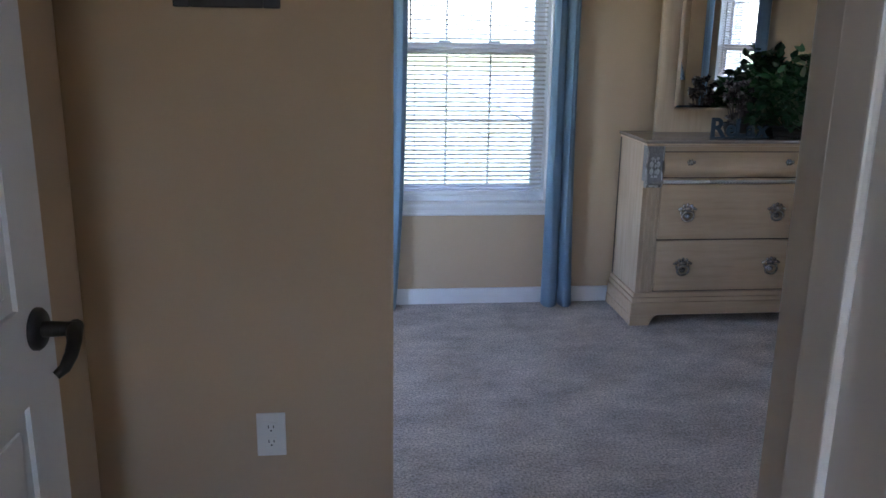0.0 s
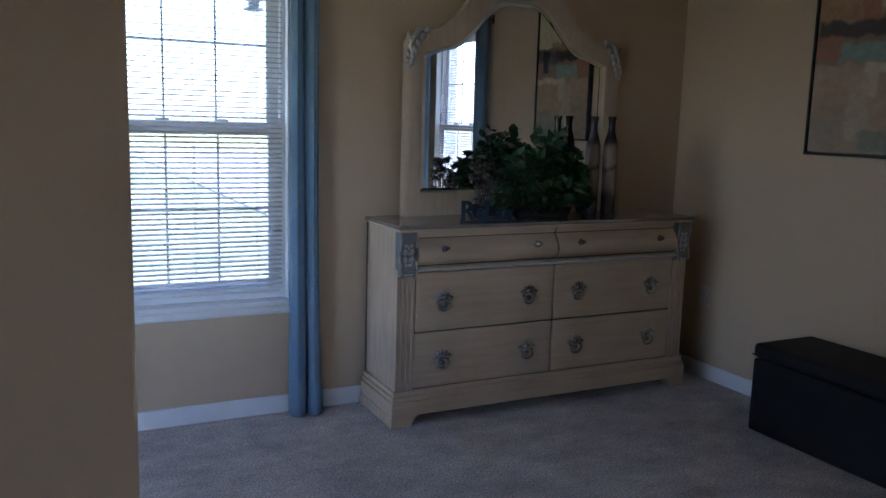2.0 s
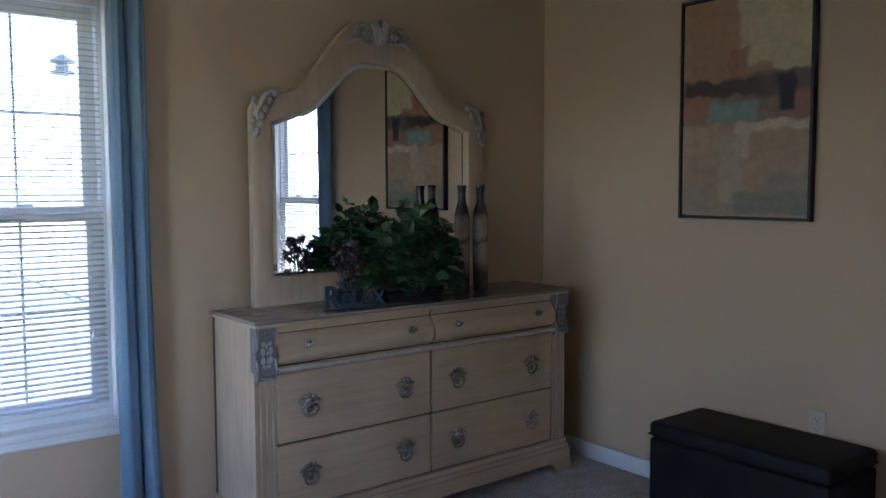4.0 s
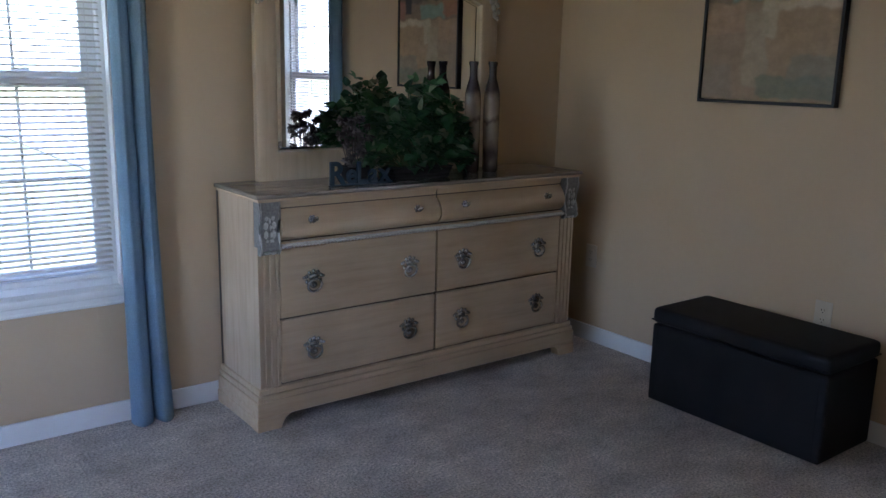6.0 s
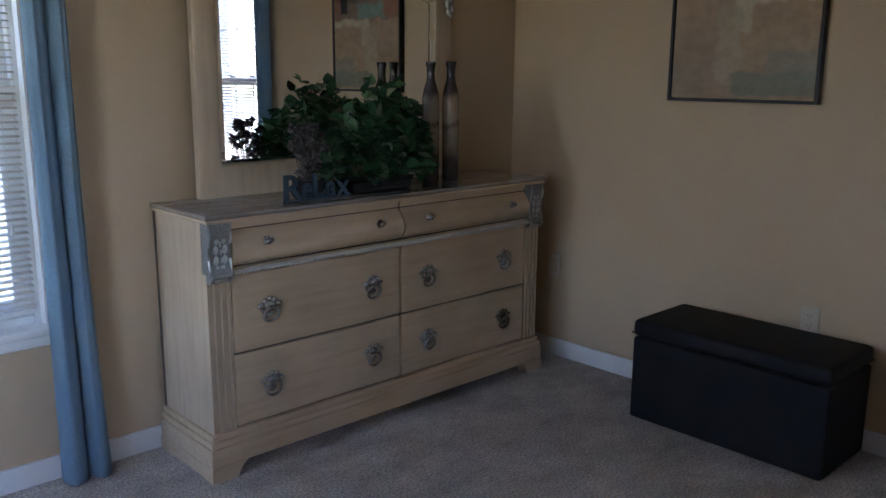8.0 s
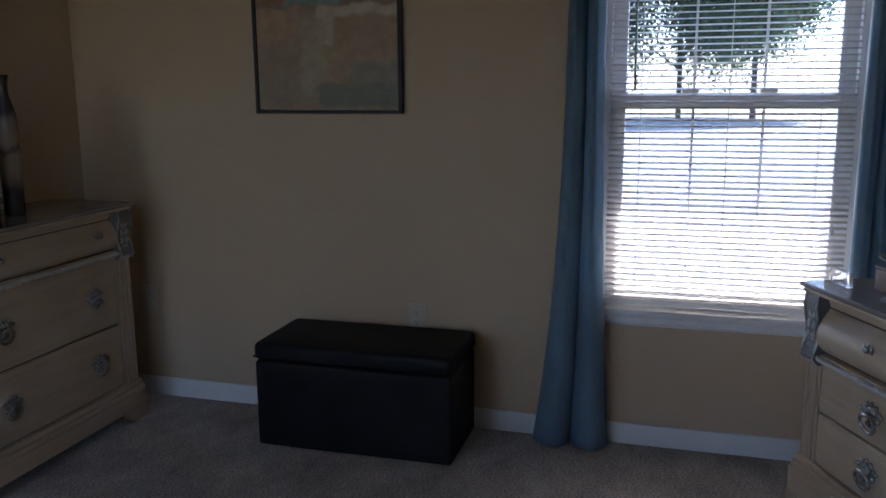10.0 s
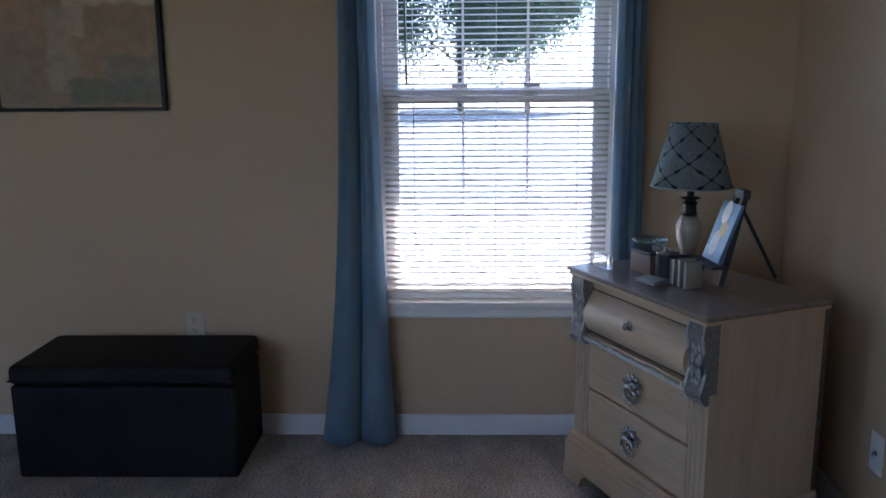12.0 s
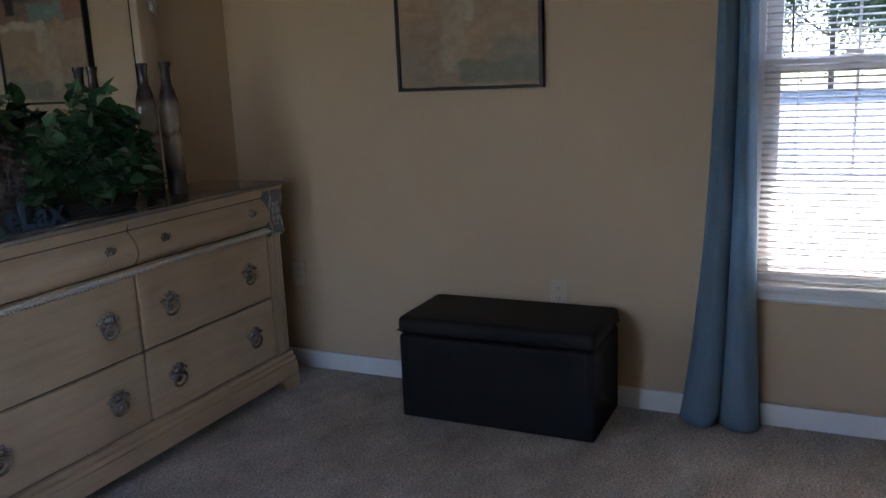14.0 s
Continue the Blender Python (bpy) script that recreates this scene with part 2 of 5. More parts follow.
DOOR = (-0.52, 0.286)  # clear door opening, along x
DOORH = 2.04


def structure(name, bm, mat, label, category="wall", smooth=0.0):
    return tagged(part(name, bm, mat, None, "", smooth), label, category, "", "structure")


bm = new_box(WEST - T, EAST + T, SOUTH - T, NORTH + T, -0.12, 0.0)
box(bm, SIDE - T, 0.60, -2.6, SOUTH - T, -0.12, 0.0)
structure("floor", bm, M_CARPET, "grey-beige cut-pile carpet over the whole room", "carpet floor")
bm = new_box(WEST - T, EAST + T, SOUTH - T, NORTH + T, TOP, TOP + 0.12)
box(bm, SIDE - T, 0.60, -2.6, SOUTH - T, TOP, TOP + 0.12)
structure("ceiling", bm, M_CEIL, "plain white painted ceiling", "ceiling")

bm = bmesh.new()
box(bm, WEST - T, W1[0], NORTH, NORTH + T, 0, TOP)
box(bm, W1[1], EAST + T, NORTH, NORTH + T, 0, TOP)
box(bm, W1[0], W1[1], NORTH, NORTH + T, 0, SILL - 0.02)
box(bm, W1[0], W1[1], NORTH, NORTH + T, HEAD, TOP)
structure("wall_north", bm, M_WALL, "tan painted wall around a sash window")
bm = bmesh.new()
box(bm, EAST, EAST + T, SOUTH - T, W2[0], 0, TOP)
box(bm, EAST, EAST + T, W2[1], NORTH, 0, TOP)
box(bm, EAST, EAST + T, W2[0], W2[1], 0, SILL - 0.02)
box(bm, EAST, EAST + T, W2[0], W2[1], HEAD, TOP)
structure("wall_east", bm, M_WALL, "tan painted wall with a sash window")
bm = bmesh.new()
box(bm, 1.05, EAST, SOUTH - T, SOUTH, 0, TOP)
# unseen wing wall, added to keep window light off the partition
box(bm, 0.93, 1.05, SOUTH - T, 0.85, 0, TOP)
box(bm, DOOR[1] + 0.02, 0.93, DOORWALL - T - 0.005, DOORWALL, 0, TOP)
box(bm, SIDE, DOOR[0] - 0.02, DOORWALL - T - 0.005, DOORWALL, 0, TOP)
box(bm, DOOR[0] - 0.02, DOOR[1] + 0.02, DOORWALL - T - 0.005, DOORWALL, DOORH + 0.02, TOP)
structure("wall_south", bm, M_WALL, "tan painted wall with the entrance door opening and an added wing")
structure("wall_entry", new_box(SIDE - T, SIDE, DOORWALL - T - 0.005, HALLWALL + T, 0, TOP), M_WALL, "tan painted side wall behind the open door")
structure("wall_partition", new_box(SIDE, 0.104, HALLWALL, HALLWALL + T, 0, TOP, bevel=0.006), M_WALL, "tan painted partition wall facing the entrance")
bm = bmesh.new()
box(bm, WEST - T, WEST, HALLWALL, W5[0], 0, TOP)
box(bm, WEST - T, WEST, W5[1], NORTH, 0, TOP)
box(bm, WEST - T, WEST, W5[0], W5[1], 0, SILL - 0.02)
box(bm, WEST - T, WEST, W5[0], W5[1], HEAD, TOP)
structure("wall_west", bm, M_WALL, "plain tan painted wall")
bm = bmesh.new()
box(bm, WEST, W3[0], HALLWALL, HALLWALL + T, 0, TOP)
box(bm, W3[1], SIDE - T, HALLWALL, HALLWALL + T, 0, TOP)
box(bm, W3[0], W3[1], HALLWALL, HALLWALL + T, 0, SILL - 0.02)
box(bm, W3[0], W3[1], HALLWALL, HALLWALL + T, HEAD, TOP)
structure("wall_west_return", bm, M_WALL, "plain tan painted wall with an added sash window")
bm = bmesh.new()
box(bm, SIDE - T, SIDE, -2.5, DOORWALL - T - 0.005, 0, TOP)
box(bm, 0.50, 0.60, -2.5, DOORWALL - T - 0.005, 0, TOP)
# end wall left open for the added hallway window
box(bm, SIDE - T, -0.24, -2.6, -2.5, 0, TOP)
box(bm, 0.24, 0.60, -2.6, -2.5, 0, TOP)
box(bm, -0.24, 0.24, -2.6, -2.5, 0, SILL - 0.02)
box(bm, -0.24, 0.24, -2.6, -2.5, HEAD, TOP)
structure("wall_hall", bm, M_WALL, "tan painted walls of the hallway")

BB, BT = 0.082, 0.013


def skirting(name, x0, x1, y0, y1):
    """A run of baseboard with an eased top edge."""
    bm = new_box(x0, x1, y0, y1, 0.0, BB, bevel=0.004, seg=2)
    tagged(part(name, bm, M_TRIM), "white painted baseboard along the wall", "baseboard", "baseboards", "structure")


skirting("baseboard", WEST, EAST - BT, NORTH - BT, NORTH)
skirting("baseboard", EAST - BT, EAST, SOUTH, NORTH)
skirting("baseboard", 1.05, EAST - BT, SOUTH, SOUTH + BT)
skirting("baseboard", DOOR[1] + 0.08, 0.93, DOORWALL, DOORWALL + BT)
skirting("baseboard", SIDE + BT, 0.104, HALLWALL - BT, HALLWALL)
skirting("baseboard", SIDE, SIDE + BT, DOORWALL, HALLWALL - BT)
skirting("baseboard", 0.104, 0.104 + BT, HALLWALL - BT, HALLWALL + T)


def window(name, width, label, glass=None):
    """A sash window, blind apart; built along local x, room towards -y, origin at the sill's middle."""
    w = base(name, 0, 0)
    h = HEAD - SILL
    hw = width / 2
    y0, y1 = 0.045, 0.11
    f = 0.028
    frame_bm = bmesh.new()
    box(frame_bm, -hw, -hw + f, y0, y1, 0, h, 0.003)
    box(frame_bm, hw - f, hw, y0, y1, 0, h, 0.003)
    box(frame_bm, -hw + f, hw - f, y0, y1, h - f, h, 0.003)
    box(frame_bm, -hw + f, hw - f, y0, y1, 0, 0.03, 0.003)
    part("window_frame", frame_bm, M_VINYL, w)
    meet = 0.75
    for sash, z0, z1, ya, yb in (("lower_sash", 0.03, meet + 0.026, y0 + 0.005, y0 + 0.033), ("upper_sash", meet - 0.026, h - f, y0 + 0.035, y0 + 0.06)):
        bm = bmesh.new()
        r = 0.052
        xa, xb = -hw + f, hw - f
        box(bm, xa, xa + r, ya, yb, z0, z1, 0.003)
        box(bm, xb - r, xb, ya, yb, z0, z1, 0.003)
        box(bm, xa + r, xb - r, ya, yb, z0, z0 + r, 0.003)
        box(bm, xa + r, xb - r, ya, yb, z1 - r, z1, 0.003)
        s = part(sash, bm, M_VINYL, w)
        ym = (ya + yb) / 2
        wide = xb - xa - 2 * r
        for k in (1, 2):
            x = xa + r + wide * k / 3
            part("muntin", new_box(x - 0.0045, x + 0.0045, ym - 0.003, ym + 0.003, z0 + r, z1 - r), M_VINYL, s)
        zm = (z0 + z1) / 2
        part("muntin", new_box(xa + r, xb - r, ym - 0.004, ym + 0.004, zm - 0.0045, zm + 0.0045), M_VINYL, s)
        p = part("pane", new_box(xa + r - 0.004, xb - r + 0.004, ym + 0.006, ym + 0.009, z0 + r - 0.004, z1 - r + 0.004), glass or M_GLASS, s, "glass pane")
        p.visible_shadow = False
    st = bmesh.new()
    box(st, -hw - 0.045, hw + 0.045, -0.035, -0.001, -0.018, 0.004, 0.006)
    box(st, -hw + 0.001, hw - 0.001, -0.001, y0, -0.018, 0.004)
    part("window_sill", st, M_TRIM, w, "white painted sill board")
    ap = bmesh.new()
    extrude_profile(ap, [(-0.001, -0.018), (-0.019, -0.018), (-0.019, -0.024), (-0.013, -0.030), (-0.012, -0.047), (-0.015, -0.052), (-0.014, -0.058), (-0.008, -0.062), (-0.001, -0.062)], -hw - 0.018, hw + 0.018)
    for s in (-1, 1):
        part("jamb_lining", new_box(min(s * (hw - 0.007), s * hw), max(s * (hw - 0.007), s * hw), 0.0, y0, 0.004, h - 0.007), M_TRIM, w, "white painted reveal")
    part("jamb_lining", new_box(-hw, hw, 0.0, y0, h - 0.007, h), M_TRIM, w, "white painted reveal")
    part("apron", ap, M_TRIM, w, "white painted apron moulding")
    for x in (-width * 0.15, width * 0.15):
        lk = new_box(x - 0.028, x + 0.028, y0 - 0.002, y0 + 0.02, meet + 0.027, meet + 0.040, 0.003)
        part("sash_lock", lk, M_VINYL, w)
    return tagged(w, label, "window", "windows", "structure")


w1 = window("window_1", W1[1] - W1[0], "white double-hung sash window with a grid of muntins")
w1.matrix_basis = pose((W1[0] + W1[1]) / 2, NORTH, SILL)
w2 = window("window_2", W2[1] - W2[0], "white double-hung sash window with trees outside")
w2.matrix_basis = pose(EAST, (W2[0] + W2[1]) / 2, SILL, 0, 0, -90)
# unseen bay window, added to bring sun and sky light into the room
w3 = window("fill_window_3", W3[1] - W3[0], "unseen white double-hung sash window added in the west bay for light", M_CLEAR)
w3.matrix_basis = pose((W3[0] + W3[1]) / 2, HALLWALL + T, SILL, 0, 0, 180)
# unseen hallway window, added to light the partition wall
w4 = window("fill_window_4", 0.48, "unseen white double-hung sash window added at the hallway's end for light", M_CLEAR)
w4.matrix_basis = pose(0.0, -2.5, SILL, 0, 0, 180)
# unseen west window, added to brighten the east side and the carpet
w5 = window("fill_window_5", W5[1] - W5[0], "unseen white double-hung sash window added in the west wall for light", M_CLEAR)
w5.matrix_basis = pose(WEST, (W5[0] + W5[1]) / 2, SILL, 0, 0, 90)


# ---------------------------------------------------------------- blinds, curtains
def blind(width, tilt, lift, label):
    """A mini blind: head rail, slats, bottom rail, ladder cords, wand; local x along the window, room towards -y."""
    b = base("window_blind", 0, 0)
    hw = width / 2 - 0.026
    h = HEAD - SILL - 0.008
    part("head_rail", new_box(-hw, hw, 0.008, 0.036, h - 0.028, h - 0.001, 0.002), M_VINYL, b)
    pitch = 0.0214
    z0 = lift + 0.014
    n = int((h - 0.035 - z0) / pitch)
    # a slightly crowned slat
    bm = bmesh.new()
    rows = []
    for k in range(5):
        u = (k / 4 - 0.5) * 0.025
        crown = 0.0022 * (1 - (2 * u / 0.025) ** 2)
        rows.append([bm.verts.new((x, u, crown + s)) for s in (0, 0.0006) for x in (-hw + 0.002, hw - 0.002)])
    for a, c in zip(rows, rows[1:]):
        bm.faces.new((a[0], c[0], c[1], a[1]))
        bm.faces.new((a[2], a[3], c[3], c[2]))
    bm.faces.new((rows[0][0], rows[0][1], rows[0][3], rows[0][2]))
    bm.faces.new((rows[-1][0], rows[-1][2], rows[-1][3], rows[-1][1]))
    me = mesh_of("slat", bm, M_SLAT, 40)
    rnd = random.Random(4)
    for k in range(n):
        shared("slat", me, b, pose(0, 0.022, z0 + 0.012 + k * pitch, tilt + rnd.uniform(-1.2, 1.2), rnd.uniform(-0.05, 0.05), 0))
    part("bottom_rail", new_box(-hw, hw, 0.010, 0.034, lift, lift + 0.016, 0.003), M_VINYL, b)
    for x in (-hw + 0.11, 0.0, hw - 0.11):
        for y in (0.0085, 0.0355):
            part("ladder_cord", tube(bmesh.new(), [(x, y, lift + 0.01), (x, y, h - 0.02)], 0.0008, 5), M_CORD, b)
    part("tilt_wand", tube(bmesh.new(), [(-hw + 0.082, 0.001, h - 0.03), (-hw + 0.088, -0.002, h - 0.728)], 0.0042, 6), M_WAND, b, "clear plastic tilt wand")
    cord = tube(bmesh.new(), [(hw - 0.05, 0.003, h - 0.03), (hw - 0.052, 0.001, 0.34)], 0.0011, 5)
    cord2 = part("lift_cord", cord, M_CORD, b)
    part("tassel", lathe(bmesh.new(), [(0.002, 0.34), (0.007, 0.315), (0.008, 0.305), (0.003, 0.303)], 8, (hw - 0.052, 0.001, 0)), M_CORD, cord2)
    return tagged(b, label, "window blind", "window blinds")


b1 = blind(W1[1] - W1[0], 13, 0.045, "white vinyl mini blind, lowered with its slats open")
b1.matrix_basis = w1.matrix_basis
b2 = blind(W2[1] - W2[0], 14, 0.016, "white vinyl mini blind lowered over a bright window")
b2.matrix_basis = w2.matrix_basis


def curtain(top, bottom, z0, z1, folds, seed, label):
    """A pleated panel along local x, room towards -y; top and bottom are (start, end); it flares towards the hem."""
    rnd = random.Random(seed)
    ph = [rnd.uniform(-0.5, 0.5) for _ in range(folds + 2)]
    nx, nz = folds * 24, 44
    bm = bmesh.new()
    grid = []
    for j in range(nz + 1):
        v = j / nz
        z = z1 + (z0 - z1) * v
        f = v ** 3.4
        a = top[0] + (bottom[0] - top[0]) * f
        c = top[1] + (bottom[1] - top[1]) * f
        row = []
        for i in range(nx + 1):
            u = i / nx
            q = u * folds
            k = min(int(q), folds - 1)
            r = q - k
            lean = 0.5 + 0.16 * ph[k]
            r = 0.5 * r / lean if r < lean else 0.5 + 0.5 * (r - lean) / (1 - lean)
            bulge = math.sin(math.pi * r) ** 0.62
            deep = 0.044 * (0.9 + 0.25 * ph[k]) * (1 + 0.35 * f)
            ripple = 0.0045 * (1 - 0.8 * v) * math.sin(2 * math.pi * (2.5 * q + ph[k])) * math.sin(math.pi * r)
            x = a + (c - a) * u + 0.004 * math.sin(3.1 * v + 9 * u + seed)
            y = 0.022 - deep * bulge + ripple + 0.005 * math.sin(4 * v + 3 * u + seed)
            row.append(bm.verts.new((x, y, z - 0.010 * bulge * f)))
        grid.append(row)
    for r0, r1 in zip(grid, grid[1:]):
        for i in range(nx):
            bm.faces.new((r0[i], r0[i + 1], r1[i + 1], r1[i]))
    ob = part("curtain", bm, M_CURTAIN, None, "", 80)
    so = ob.modifiers.new("cloth", "SOLIDIFY")
    so.thickness = 0.0018
    return tagged(ob, label, "curtain", "curtains")


c = curtain((0.965, 1.098), (0.966, 1.125), 0.014, 2.125, 2, 1, "dusty blue pleated curtain panel hanging beside the window")
c.matrix_basis = pose(0, NORTH - 0.085, 0)
c = curtain((0.075, 0.275), (0.06, 0.225), 0.014, 2.125, 3, 5, "dusty blue pleated curtain panel hanging beside the window")
c.matrix_basis = pose(0, NORTH - 0.085, 0)
# along local x = -y of the room
c = curtain((-1.805, -1.675), (-1.905, -1.63), 0.014, 2.125, 2, 2, "dusty blue curtain panel flaring out towards the carpet")
c.matrix_basis = pose(EAST - 0.085, 0, 0, 0, 0, -90)
c = curtain((-0.850, -0.755), (-0.86, -0.72), 0.014, 2.125, 2, 3, "dusty blue curtain panel behind the small chest")
c.matrix_basis = pose(EAST - 0.085, 0, 0, 0, 0, -90)


def curtain_rod(x0, x1):
    r = base("curtain_rod", 0, 0)
    z = 2.112
    part("rod", tube(bmesh.new(), [(x0, 0, z), (x1, 0, z)], 0.008, 10), M_BLACK, r)
    for x, s in ((x0, -1), (x1, 1)):
        bm = bmesh.new()
        blob(bm, (x + s * 0.022, 0, z), (0.02, 0.018, 0.018), 2)
        tube(bm, [(x - s * 0.002, 0, z), (x + s * 0.008, 0, z)], 0.012, 10)
        part("finial", bm, M_BLACK, r, "", 50)
    for x in (x0 + 0.06, x1 - 0.06):
        bm = tube(bmesh.new(), [(x, 0.0, z - 0.012), (x, 0.084, z - 0.012)], 0.005, 8)
        box(bm, x - 0.012, x + 0.012, 0.080, 0.0845, z - 0.045, z + 0.02, 0.001)
        part("bracket", bm, M_BLACK, r)
    return tagged(r, "black metal curtain rod above the window", "curtain rod", "curtain rods")


curtain_rod(0.05, 1.105).matrix_basis = pose(0, NORTH - 0.085, 0)
curtain_rod(-1.83, -0.73).matrix_basis = pose(EAST - 0.085, 0, 0, 0, 0, -90)


# ---------------------------------------------------------------- entrance door and casing
def door_casing():
    d = base("door_frame", 0, 0)
    x0, x1 = DOOR
    ya, yb = DOORWALL - T - 0.005, DOORWALL
    for x, s in ((x0 - 0.018, 1), (x1 + 0.018, -1)):
        bm = bmesh.new()
        box(bm, min(x, x + s * 0.018), max(x, x + s * 0.018), ya, yb, 0, DOORH, 0.001)
        box(bm, min(x + s * 0.018, x + s * 0.025), max(x + s * 0.018, x + s * 0.025), ya + 0.050, ya + 0.086, 0, DOORH, 0.002)
        part("jamb", bm, M_TRIM, d)
    part("head_jamb", new_box(x0 - 0.018, x1 + 0.018, ya, yb, DOORH, DOORH + 0.018), M_TRIM, d)
    prof = [(0.0, 0.0), (0.0, 0.010), (0.006, 0.013), (0.016, 0.011), (0.022, 0.015), (0.04, 0.017), (0.052, 0.014), (0.057, 0.009), (0.057, 0.0)]
    for side, y, s in (("room", yb, 1), ("hall", ya, -1)):
        for x, k in ((x0 - 0.006, -1), (x1 + 0.006, 1)):
            bm = bmesh.new()
            a = [bm.verts.new((x + k * u, y + s * (v + 0.001), 0)) for u, v in prof]
            c2 = [bm.verts.new((x + k * u, y + s * (v + 0.001), DOORH + 0.006)) for u, v in prof]
            for i in range(len(prof)):
                j = (i + 1) % len(prof)
                bm.faces.new((a[i], a[j], c2[j], c2[i]))
            bm.faces.new(a), bm.faces.new(c2)
            part("casing", bm, M_TRIM, d)
        part("head_casing", new_box(x0 - 0.063, x1 + 0.063, min(y + s * 0.001, y + s * 0.016), max(y + s * 0.001, y + s * 0.016), DOORH + 0.0065, DOORH + 0.064, 0.003), M_TRIM, d)
    tagged(d, "white painted door frame with moulded casing", "door frame", "", "structure")


def door_leaf():
    """A six-panel leaf; hinge at the origin, leaf along local x, its visible face towards -y."""
    d = base("door_1", 0, 0)
    w, h, t = 0.812, 2.02, 0.035
    cols = ((0.11, 0.370), (0.440, 0.700))
    rows = ((0.14, 0.78), (0.93, 1.60), (1.70, 1.90))
    bm = bmesh.new()
    xs = [0, *[v for c in cols for v in c], w]
    zs = [0, *[v for r in rows for v in r], h]
    for i in range(len(xs) - 1):
        for j in range(len(zs) - 1):
            if i % 2 and j % 2:
                box(bm, xs[i], xs[i + 1], 0.008, t - 0.008, zs[j], zs[j + 1])
            else:
                box(bm, xs[i], xs[i + 1], 0, t, zs[j], zs[j + 1])
    bmesh.ops.remove_doubles(bm, verts=bm.verts, dist=1e-5)
    leaf = part("door_leaf", bm, M_DOOR, d)
    for c in cols:
        for r in rows:
            for y0, y1 in ((0.003, 0.0085), (t - 0.0085, t - 0.003)):
                part("panel", new_box(c[0] + 0.028, c[1] - 0.028, y0, y1, r[0] + 0.028, r[1] - 0.028, 0.0045), M_DOOR, leaf)
    zc = 0.885
    xc = w - 0.062
    for s, y in ((-1, 0.0), (1, t)):
        bm = bmesh.new()
        n0 = 24
        prev = None
        for rr, dy in ((0.0335, 0.0), (0.0335, 0.006), (0.029, 0.011), (0.013, 0.012), (0.0115, 0.045), (0.012, 0.062)):
            ring = [bm.verts.new((xc + rr * math.cos(2 * math.pi * k / n0), y + s * dy, zc + rr * math.sin(2 * math.pi * k / n0))) for k in range(n0)]
            if prev:
                for k in range(n0):
                    bm.faces.new((prev[k], prev[(k + 1) % n0], ring[(k + 1) % n0], ring[k]))
            prev = ring
        bm.faces.new(prev)
        pts = [(xc + 0.012, y + s * 0.056, zc), (xc - 0.012, y + s * 0.062, zc), (xc - 0.036, y + s * 0.070, zc - 0.008), (xc - 0.052, y + s * 0.070, zc - 0.022), (xc - 0.066, y + s * 0.064, zc - 0.038), (xc - 0.074, y + s * 0.054, zc - 0.046)]
        tube(bm, pts, [0.012, 0.0125, 0.011, 0.010, 0.009, 0.007], 10)
        part("door_handle", bm, M_BLACK, d, "dark bronze lever handle", 50)
    part("latch_plate", new_box(w - 0.0005, w + 0.0015, 0.006, t - 0.006, zc - 0.028, zc + 0.028), M_PEWTER, d)
    for z in (0.18, 1.0, 1.82):
        part("hinge", tube(bmesh.new(), [(0.0, t + 0.004, z), (0.0, t + 0.004, z + 0.09)], 0.006, 8), M_BLACK, d)
    return tagged(d, "white six-panel door standing open against the wall", "door", "", "structure")


door_casing()
door_leaf().matrix_basis = pose(-0.513, 0.367, 0.012, 0, 0, 87.2)


# ---------------------------------------------------------------- sockets
def plate(kind, label, mat=None):
    """A wall plate in local x/z, front towards -y."""
    p = base(kind, 0, 0)
    mat = mat or M_PLATE
    part("cover_plate", new_box(-0.035, 0.035, -0.005, 0.0, -0.057, 0.057, 0.0025), mat, p)
    if kind == "wall_outlet":
        for z in (-0.0195, 0.0195):
            bm = bmesh.new()
            ring = [(0.0165 * math.cos(a), -0.0075, z + max(-0.0125, min(0.0125, 0.0165 * math.sin(a)))) for a in [2 * math.pi * k / 24 for k in range(24)]]
            f = [bm.verts.new(v) for v in ring]
            g = [bm.verts.new((v[0], -0.004, v[2])) for v in ring]
            bm.faces.new(f)
            for k in range(24):
                bm.faces.new((f[k], g[k], g[(k + 1) % 24], f[(k + 1) % 24]))
            s = part("socket", bm, mat, p)
            for x, hh in ((-0.0062, 0.0042), (0.0062, 0.0034)):
                part("slot", new_box(x - 0.0011, x + 0.0011, -0.0079, -0.006, z + 0.003 - hh, z + 0.003 + hh), M_SLOT, s)
            part("slot", lathe(bmesh.new(), [(0.0022, 0), (0.0022, 0.0012)], 10), M_SLOT, s).matrix_basis = pose(0, -0.0068, z - 0.0075, 90, 0, 0)
        part("screw", lathe(bmesh.new(), [(0.003, 0), (0.003, 0.001), (0.0015, 0.0016)], 10), mat, p).matrix_basis = pose(0, -0.0048, 0, 90, 0, 0)
    else:
        part("coax_jack", lathe(bmesh.new(), [(0.0065, 0), (0.0065, 0.004), (0.0045, 0.004), (0.0045, 0.011)], 12), M_PEWTER, p).matrix_basis = pose(0, -0.004, 0, 90, 0, 0)
        for z in (-0.042, 0.042):
            part("screw", lathe(bmesh.new(), [(0.003, 0), (0.003, 0.001), (0.0015, 0.0016)], 10), mat, p).matrix_basis = pose(0, -0.0048, z, 90, 0, 0)
    return tagged(p, label, "wall outlet" if kind == "wall_outlet" else "wall jack", "wall plates")


plate("wall_outlet", "white duplex outlet low on the partition wall").matrix_basis = pose(-0.196, HALLWALL - 0.0005, 0.386)
plate("wall_outlet", "almond duplex outlet on the wall behind the ottoman", M_ALMOND).matrix_basis = pose(EAST - 0.0005, 2.387, 0.436, 0, 0, -90)
